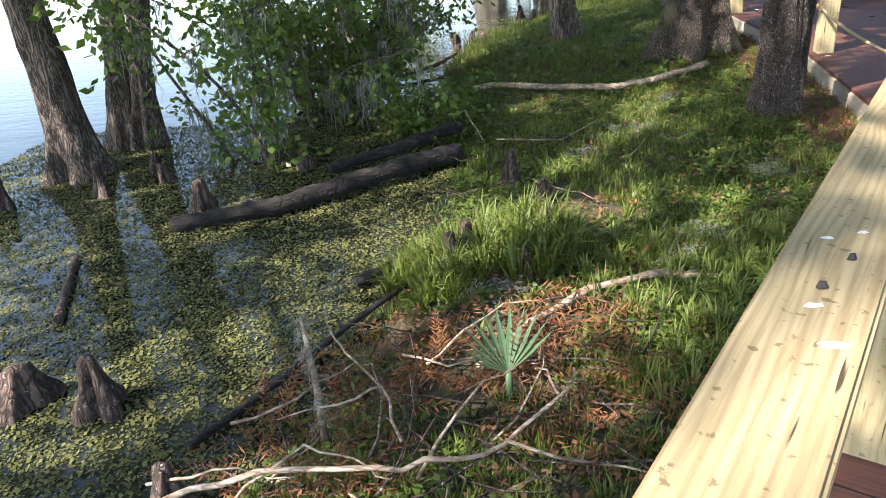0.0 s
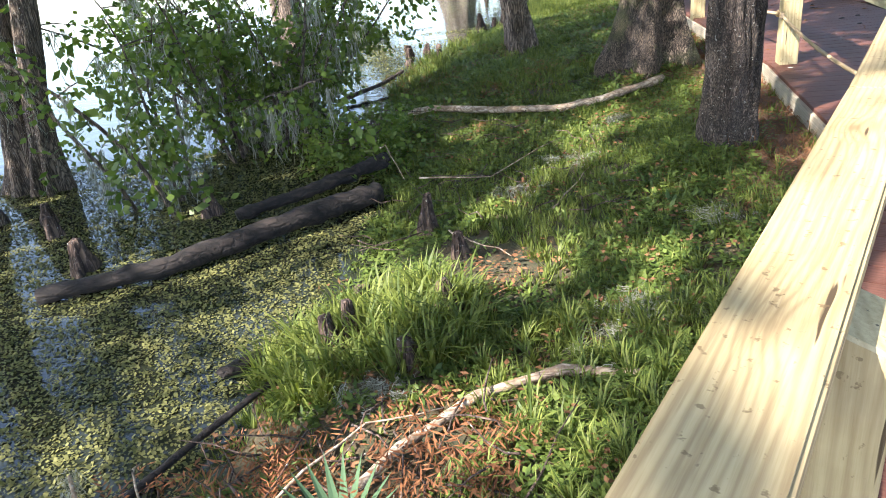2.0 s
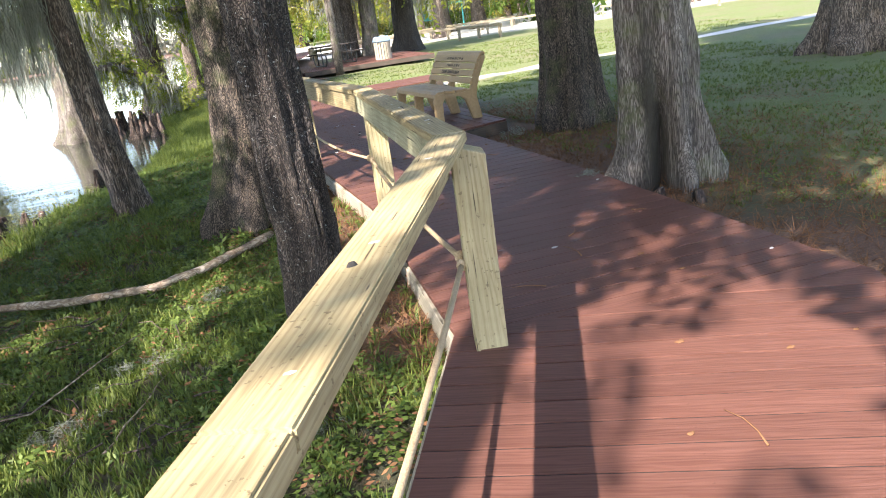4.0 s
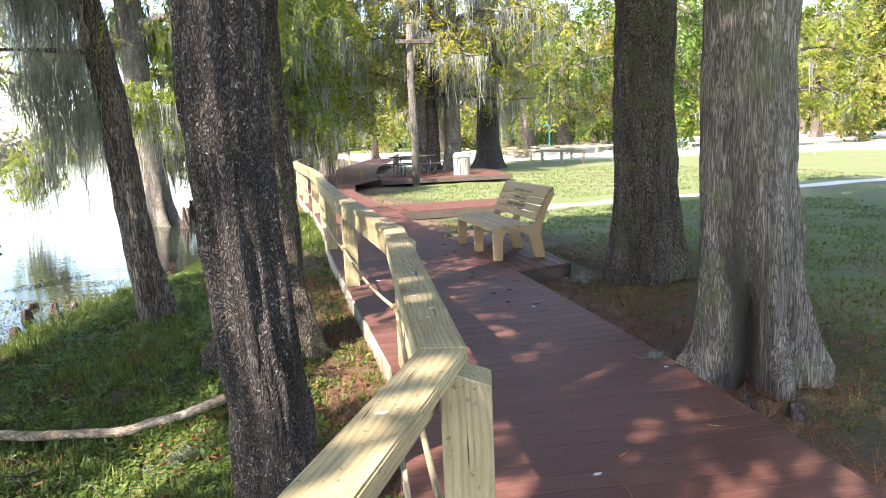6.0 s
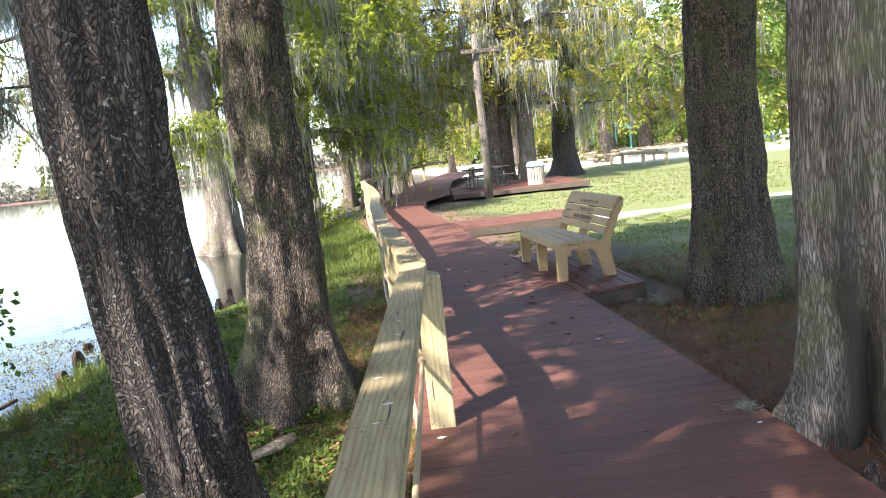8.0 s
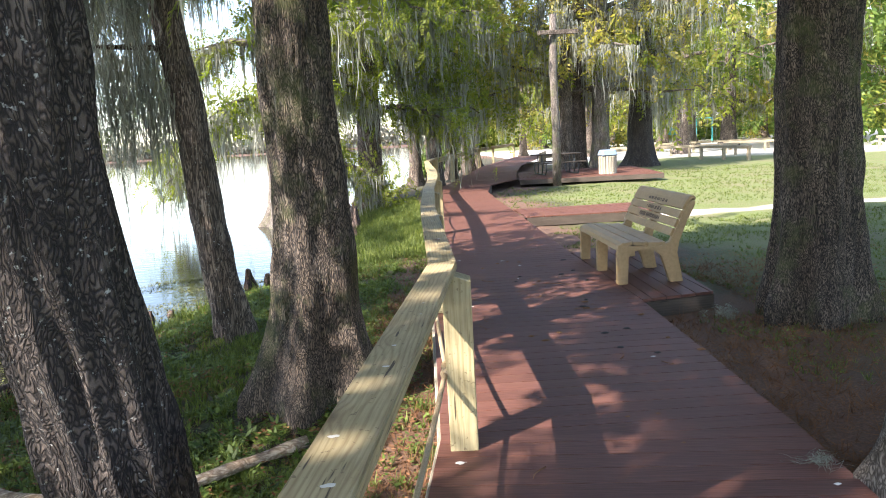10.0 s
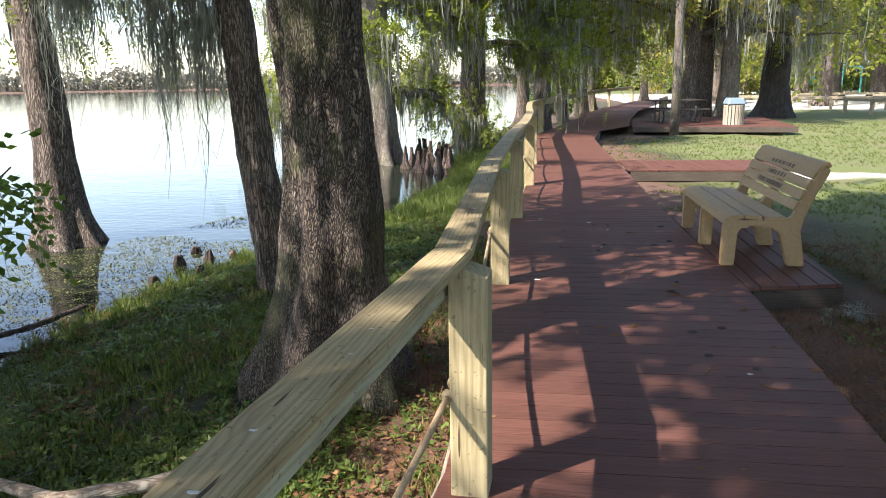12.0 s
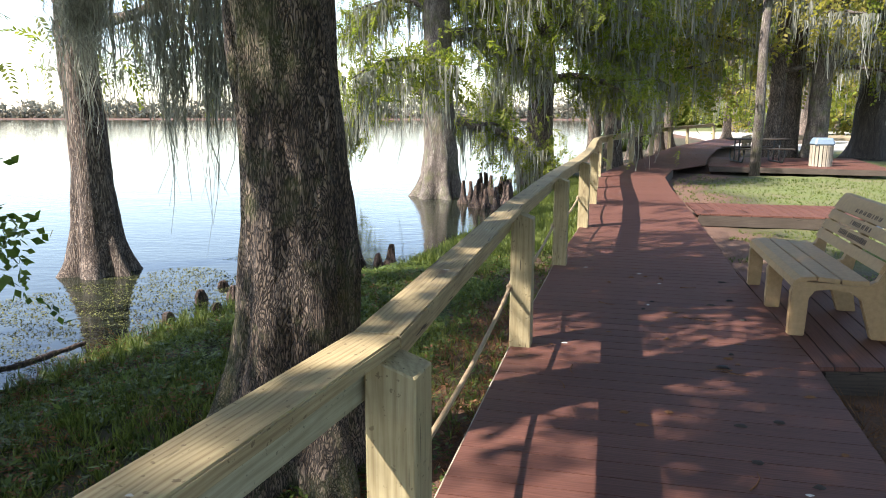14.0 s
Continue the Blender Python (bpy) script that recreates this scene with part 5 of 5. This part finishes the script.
# dwarf palm
palm = thing("dwarf_palm", pose(0.62, 2.88, -0.34, 0, 0, 0), "small dwarf palm with stiff fan leaflets", "palm")
for k in range(12):
    a = radians(-115 + 190 * k / 11)
    e = 0.35 + 0.55 * math.cos(a * 0.6)
    l = 0.24 + 0.07 * math.cos(a)
    bm = bmesh.new()
    d = Vector((math.sin(a) * math.cos(e), math.cos(a) * math.cos(e) * 0.6, math.sin(e)))
    w = Vector((d.y, -d.x, 0)).normalized() * 0.014
    o = Vector((0, 0, 0.14))
    p = [o, o + d * l * 0.5 + w, o + d * l, o + d * l * 0.5 - w, o + d * l * 0.5 - Vector((0, 0, 0.006))]
    vs = [bm.verts.new(q) for q in p]
    for q in ((0, 1, 4), (1, 2, 4), (2, 3, 4), (3, 0, 4)):
        bm.faces.new([vs[i] for i in q])
    part("leaflet", bm, PALM, palm)
v, f = tube_data([(0, 0, -0.05), (0, 0, 0.15)], [0.02, 0.012], 7)
obj("stem", v, f, PALM, palm, "", True)


# ---- shrubs by the water ----
def shrub(x, y, h, r, stems, leaves, label, seed, mat=LEAF_GREEN, leaf_scale=1.0, moss=0, low=0.15):
    rs = np.random.default_rng(seed)
    z = float(ground_z(x, y))
    t = thing("shrub", pose(x, y, z), label, "shrub", "shore shrubs")
    paths, chunks = [], []
    for k in range(stems):
        a = rs.uniform(0, 6.28)
        lean = rs.uniform(0.1, 0.75)
        pts = limb_path((rs.normal(0, r * 0.25), rs.normal(0, r * 0.25), -0.05), (math.cos(a) * lean, math.sin(a) * lean, 1), h * rs.uniform(0.7, 1.15), 0.25, rs, 9, 0.10)
        paths.append(pts)
        chunks.append(tube_data(pts, [0.022 * (1 - 0.085 * i) for i in range(10)], 6))
        for j in (3, 5, 6, 8):
            b = rs.uniform(0, 6.28)
            sub = limb_path(pts[j], (math.cos(b), math.sin(b), 0.2), r * 0.8, 0.5, rs, 5)
            paths.append(sub)
            chunks.append(tube_data(sub, [0.008 * (1 - 0.15 * i) for i in range(6)], 5))
    v, f = join_data(chunks)
    obj("stemwork", v, f, BARK_CYPRESS, t, "", True)
    crown("foliage", paths, t, mat, leaves, TWIGS, rs, leaf_scale, 0.13, 0.3, low)
    if moss:
        hang_moss(paths, t, moss, rs, 0.7, 0.1)
    return t


shrub(-1.38, 6.9, 2.7, 0.40, 5, 10, "leafy green shrub hanging over the weedy water", 301, leaf_scale=1.15, moss=2, low=0.25)
shrub(-0.85, 8.3, 2.9, 0.55, 11, 4, "twiggy thicket of thin stems at the water edge", 303, leaf_scale=1.1, moss=2)
shrub(-0.85, 9.35, 2.6, 0.6, 8, 20, "leafy dark-green thicket at the water edge", 304, leaf_scale=1.15, moss=1)
shrub(-1.5, 9.3, 2.4, 0.65, 9, 5, "twiggy thicket of thin stems at the water edge", 305, leaf_scale=0.9, moss=2)
shrub(0.15, 7.6, 0.5, 0.5, 9, 14, "low leafy bush on the bank behind the logs", 306, leaf_scale=0.8)
shrub(7.4, 48.0, 1.6, 1.2, 8, 30, "bright green bush beside the far walk", 307, WEED, leaf_scale=2.6)

# ---- ground cover ----
def tuft_proto(seed, n=8, h=0.085, w=0.0050, splay=0.8):
    rs = np.random.default_rng(seed)
    v, f = [], []
    for _ in range(n):
        a, l = rs.uniform(0, 6.28), h * rs.uniform(0.5, 1.2)
        s = splay * rs.uniform(0.2, 1.0)
        d = np.array([math.cos(a), math.sin(a), 0])
        side = np.array([-d[1], d[0], 0]) * w
        o = d * rs.uniform(0, 0.03)
        m = o + d * l * s * 0.4 + np.array([0, 0, l * 0.6])
        e = o + d * l * s + np.array([0, 0, l * (1 - 0.4 * s)])
        i = len(v)
        if h < 0.1:
            v += [o - side, o + side, e]
            f.append((i, i + 1, i + 2))
            continue
        v += [o - side, o + side, m + side * 0.8, m - side * 0.8, e]
        f += [(i, i + 1, i + 2, i + 3), (i + 3, i + 2, i + 4)]
    return np.array(v), f


def weed_proto(seed, n=7, r=0.045):
    rs = np.random.default_rng(seed)
    v, f = [], []
    for _ in range(n):
        a, z = rs.uniform(0, 6.28), rs.uniform(0.01, 0.05)
        d = np.array([math.cos(a), math.sin(a), rs.uniform(-0.2, 0.35)])
        side = np.array([-d[1], d[0], rs.uniform(-0.3, 0.3)]) * rs.uniform(0.006, 0.012)
        o = np.array([rs.normal(0, 0.025), rs.normal(0, 0.025), z])
        l = r * rs.uniform(0.5, 1.1)
        i = len(v)
        v += [o, o + d * l * 0.5 + side, o + d * l, o + d * l * 0.5 - side]
        f.append((i, i + 1, i + 2, i + 3))
    return np.array(v), f


def pad_proto(seed, n=2):
    rs = np.random.default_rng(seed)
    v, f = [], []
    for _ in range(n):
        x, y, r = rs.normal(0, 0.022), rs.normal(0, 0.022), rs.uniform(0.006, 0.014)
        tilt = rs.normal(0, 0.25, 2)
        i = len(v)
        for k in range(4):
            dx, dy = r * math.cos(1.571 * k), r * math.sin(1.571 * k) * 0.75
            v.append(np.array([x + dx, y + dy, 0.004 + tilt[0] * dx + tilt[1] * dy]))
        f.append(tuple(range(i, i + 4)))
    return np.array(v), f


def patchy(x, y, s=1.0):
    return noise.noise(Vector((x * s, y * s, 3.3)))


def strew(name, n, region, protos, mat, label, category, keep, size=(0.7, 1.3), lift=0.0, tilt=0.15, z=None, seed=1):
    rs = np.random.default_rng(seed)
    x0, x1, y0, y1 = region
    X, Y = rs.uniform(x0, x1, n), rs.uniform(y0, y1, n)
    Z = ground_z(X, Y) if z is None else np.full(n, z)
    spots = []
    for x, y, zz in zip(X, Y, Z):
        if keep(x, y, rs):
            spots.append((int(rs.integers(len(protos))), spot(x, y, zz + lift, rs.uniform(0, 6.28), rs.normal(0, tilt), rs.normal(0, tilt), rs.uniform(*size))))
    return tagged(scatter_mesh(name, protos, spots, mat), label, category, kind="stuff")


def on_bank(x, y, lo=0.06, hi=0.02):
    return shore_x(y) + lo < x < deck_left_x(y) - hi


TUFTS = [tuft_proto(s) for s in range(5)]
TALL = [tuft_proto(20 + s, 16, 0.30, 0.006, 0.9) for s in range(4)]
WEEDS = [weed_proto(s) for s in range(5)]
PADS = [pad_proto(s) for s in range(6)]
NEEDLES = [tuft_proto(40 + s, 6, 0.07, 0.0022, 2.2) for s in range(4)]

near = (-0.6, 4.6, 1.2, 14.5)
strew("grass", 30000, near, TUFTS, GRASS, "short green grass on the bank", "grass", lambda x, y, r: on_bank(x, y) and patchy(x, y, 1.1) + 0.5 * patchy(x, y, 6.0) > -0.16 and not (deck_left_x(y) - x < 0.55 and y > 5.2 and r.random() < 0.75), seed=1)
strew("weeds", 36000, near, WEEDS, WEED, "low broad-leaved weeds among the grass", "weeds", lambda x, y, r: on_bank(x, y) and patchy(x + 9, y, 0.9) + 0.5 * patchy(x, y + 5, 5.0) > -0.14 and not (deck_left_x(y) - x < 0.5 and y > 5.2 and r.random() < 0.8), seed=2, size=(0.6, 1.25))
strew("tall_grass", 420, (0.0, 1.3, 3.5, 4.7), TALL, GRASS, "tussock of tall bright grass round the cypress knees", "grass", lambda x, y, r: (x - 0.55) ** 2 / 0.32 + (y - 4.15) ** 2 / 0.16 < 1, size=(0.6, 1.1), seed=3)
strew("tall_grass", 260, (1.0, 2.2, 2.6, 4.2), TALL, GRASS, "longer grass under the railing", "grass", lambda x, y, r: on_bank(x, y, 0.4, 0.1), size=(0.35, 0.7), seed=4)
strew("tall_grass", 500, (0.1, 1.8, 10.2, 14.2), TALL, GRASS, "longer grass along the water edge", "grass", lambda x, y, r: 0 < x - shore_x(y) < 0.7, size=(0.35, 0.8), seed=5)
strew("grass", 9000, (2.2, 4.6, 14.5, 26), TUFTS, GRASS, "short green grass on the bank", "grass", lambda x, y, r: on_bank(x, y), size=(1.2, 2.0), seed=6)
strew("fallen_needles", 6000, (2.4, 4.2, 4.9, 12), NEEDLES, LITTER, "rust-brown needle litter beside the walk", "needle litter", lambda x, y, r: 0 < deck_left_x(y) - x < 0.65, seed=7, tilt=0.5)
strew("fallen_needles", 12000, (5.0, 8.6, 3.0, 12.5), NEEDLES, LITTER, "rust-brown needle litter beside the walk", "needle litter", lambda x, y, r: x > deck_right_x(y) + 0.02 and not (10.1 < y and x < 6.85) and r.random() < 1.25 - 0.38 * (x - deck_right_x(y)), seed=8, tilt=0.5)
strew("grass", 24000, (5.4, 15.0, 3.0, 17.0), TUFTS, GRASS, "thin shaded lawn grass", "grass", lambda x, y, r: x > deck_right_x(y) + 0.55 + 0.6 * patchy(x, y, 1.5) and not (10.1 < y < 13.1 and x < 6.9) and patchy(x, y, 0.8) + 0.5 * patchy(x, y, 4.0) > -0.30, seed=9, size=(0.35, 0.7))
strew("grass", 9000, (6.6, 22.0, 19.2, 34.0), TUFTS, GRASS, "sunlit park lawn", "grass", lambda x, y, r: x > deck_right_x(y) + 0.1 and not (x > 8.2 and 27.3 < y < 33.6 and x < 14.2), seed=10, size=(0.5, 0.9))
strew("floating_weed", 80000, (-4.2, 0.4, 1.6, 8.4), PADS, DUCKWEED, "mat of small floating green weed on dark water", "floating weed", lambda x, y, r: x < shore_x(y) + 0.05 and (patchy(x, y, 0.9) + 0.25 * patchy(x, y, 4) > -0.62 + 0.65 * smoothstep(-2.0, -3.4, x + 0.35 * (y - 4))), size=(0.55, 1.15), z=WATER_Z + 0.003, tilt=0.03, seed=11)
strew("floating_weed", 22000, (-3.0, 2.4, 10.5, 16.0), PADS, DUCKWEED, "thin drift of floating weed at the lake edge", "floating weed", lambda x, y, r: shore_x(y) - 2.4 < x < shore_x(y) + 0.03 and patchy(x * 0.7, y * 2.2, 1.0) > -0.12, size=(0.5, 1.25), z=WATER_Z + 0.003, tilt=0.03, seed=12)
# rust-coloured dead cypress sprays among the sticks
RUSTS = [spray_proto(60 + s, 9, 0.22, 0.06, 0.004, 0.4) for s in range(4)]
strew("dead_needles", 420, (-0.55, 1.15, 2.3, 3.6), RUSTS, LEAF_RUST, "rust-red dead needle sprays caught in the sticks", "needle litter", lambda x, y, r: patchy(x, y, 2.2) > -0.05, lift=0.09, tilt=0.5, size=(0.7, 1.3), seed=13)
strew("dead_needles", 120, (-0.4, 0.6, 9.9, 11.6), RUSTS, LEAF_RUST, "rust-red dead needle sprays at the water edge", "needle litter", lambda x, y, r: -0.2 < x - shore_x(y) < 0.5, lift=0.06, tilt=0.5, seed=14)
strew("dead_needles", 90, (0.9, 2.2, 7.9, 10.6), RUSTS, LEAF_RUST, "rust-red dead needle sprays in the grass", "needle litter", lambda x, y, r: patchy(x, y, 1.5) > 0.1, lift=0.04, tilt=0.5, seed=15)
strew("leaf_litter", 9000, near, [weed_proto(80 + s, 3, 0.05) for s in range(4)], LITTER, "dry brown leaf scraps among the grass", "leaf litter", lambda x, y, r: on_bank(x, y) and patchy(x + 4, y + 2, 1.3) > -0.15, size=(0.6, 1.2), lift=0.02, seed=16)
strew("coarse_weeds", 17000, (-0.2, 4.4, 5.2, 14.0), [weed_proto(90 + s, 9, 0.06) for s in range(5)], WEED, "coarse leafy weeds in clumps on the bank", "weeds", lambda x, y, r: on_bank(x, y, 0.1, 0.45) and patchy(x + 3, y + 7, 1.6) + 0.6 * patchy(x, y, 7.0) > 0.02, size=(0.65, 1.25), tilt=0.35, seed=17)
strew("coarse_weeds", 2600, (-0.2, 2.2, 2.4, 5.2), [weed_proto(95 + s, 9, 0.055) for s in range(5)], WEED, "leafy weeds in clumps among the grass", "weeds", lambda x, y, r: on_bank(x, y, 0.2, 0.05) and patchy(x + 3, y + 7, 2.2) + 0.6 * patchy(x, y, 7.0) > 0.05, size=(0.7, 1.2), tilt=0.35, seed=18)


def moss_clump(x, y, rx, ry, n, seed, lift=0.02, label="grey-green clump of fallen moss on the grass"):
    """Fallen moss: short strands lying every way."""
    rs = np.random.default_rng(seed)
    z = max(float(ground_z(x, y)), 0.002 if lift == 0.0 else -9.0)
    spots = []
    for _ in range(n):
        dx, dy = rs.normal(0, rx * 0.5), rs.normal(0, ry * 0.5)
        spots.append((int(rs.integers(6)), spot(dx, dy, rs.uniform(0, lift + 0.03), rs.uniform(0, 6.28), 1.571 + rs.normal(0, 0.16), 0, rs.uniform(0.15, 0.4), rs.uniform(0.12, 0.32))))
    ob = scatter_mesh("moss_clump", MOSSES, spots, MOSS)
    ob.matrix_world = pose(x, y, z)
    return tagged(ob, label, "fallen moss", kind="stuff")


for k, (x, y, rx, ry, n) in enumerate(((1.84, 4.12, 0.22, 0.16, 40), (1.62, 3.9, 0.16, 0.2, 22), (2.36, 7.22, 0.20, 0.14, 34), (1.89, 6.4, 0.25, 0.16, 34), (1.35, 5.9, 0.2, 0.12, 18), (0.62, 3.72, 0.12, 0.12, 20), (2.4, 4.9, 0.14, 0.2, 22))):
    moss_clump(x, y, rx, ry, n, 500 + k)
moss_clump(6.42, 10.02, 0.14, 0.1, 26, 520, 0.06, "pale clump of fallen moss and twigs beside the deck bay")
moss_clump(5.3, 6.95, 0.12, 0.06, 10, 521, 0.0, "small grey tuft of moss lying on the boards")

# a dead upright stem wrapped in pale lichen among the sticks
v, f = tube_data([(-0.10, 2.78, -0.40), (-0.12, 2.86, -0.22), (-0.15, 2.93, -0.06), (-0.17, 2.98, 0.04)], [0.016, 0.014, 0.010, 0.005], 8)
stem = tagged(obj("dead_branch", v, f, BARK_PALE, smooth=True), "dead upright stem wrapped in pale grey lichen", "stick")
rs = np.random.default_rng(61)
spots = [(int(rs.integers(6)), spot(-0.10 - 0.07 * q + rs.normal(0, 0.012), 2.78 + 0.2 * q + rs.normal(0, 0.012), -0.36 + 0.40 * q, rs.uniform(0, 6.28), rs.normal(0, 0.6), rs.normal(0, 0.6), rs.uniform(0.1, 0.22), rs.uniform(0.10, 0.2))) for q in rs.uniform(0.05, 1, 34)]
tagged(scatter_mesh("lichen", MOSSES, spots, MOSS, stem, "pale grey lichen beard"), kind="stuff")
rs = np.random.default_rng(62)
for k in range(16):                                          # thin bare twigs fanning out at the water edge
    x, y = rs.uniform(-0.45, 0.75), rs.uniform(2.28, 2.75)
    z = max(float(ground_z(x, y)), WATER_Z) + rs.uniform(0.02, 0.08)
    a, l = rs.uniform(0, 6.28), rs.uniform(0.25, 0.6)
    pts = [Vector((x, y, z)) + Vector((math.cos(a + 0.5 * q), math.sin(a + 0.5 * q), rs.uniform(0.1, 0.45))) * l * q + Vector(rs.normal(0, 0.008, 3)) for q in (0, 0.25, 0.5, 0.75, 1)]
    twig("dead_stick", pts, 0.0055, BARK_PALE if k % 3 else BARK_ROOT, "bare dead stick tangled at the water edge", "stick", "dead sticks", 6)
strew("leaf_litter", 8000, (5.0, 10.0, 2.5, 13.0), [weed_proto(84 + s, 3, 0.045) for s in range(4)], LITTER, "dry brown leaf scraps on the bare soil beside the walk", "leaf litter", lambda x, y, r: x > deck_right_x(y) + 0.03 and not (10.1 < y and x < 6.85) and patchy(x + 4, y + 2, 1.3) + 0.5 * patchy(x, y, 5.0) > -0.2, size=(0.5, 1.1), lift=0.012, seed=19)
strew("weeds", 5000, (5.6, 13.0, 2.5, 14.0), WEEDS, WEED, "low weeds and clover in the thin lawn", "weeds", lambda x, y, r: x > deck_right_x(y) + 0.5 and not (10.1 < y and x < 6.95) and patchy(x + 2, y, 1.2) + 0.5 * patchy(x, y, 5.0) > 0.05, size=(0.5, 1.0), seed=20)
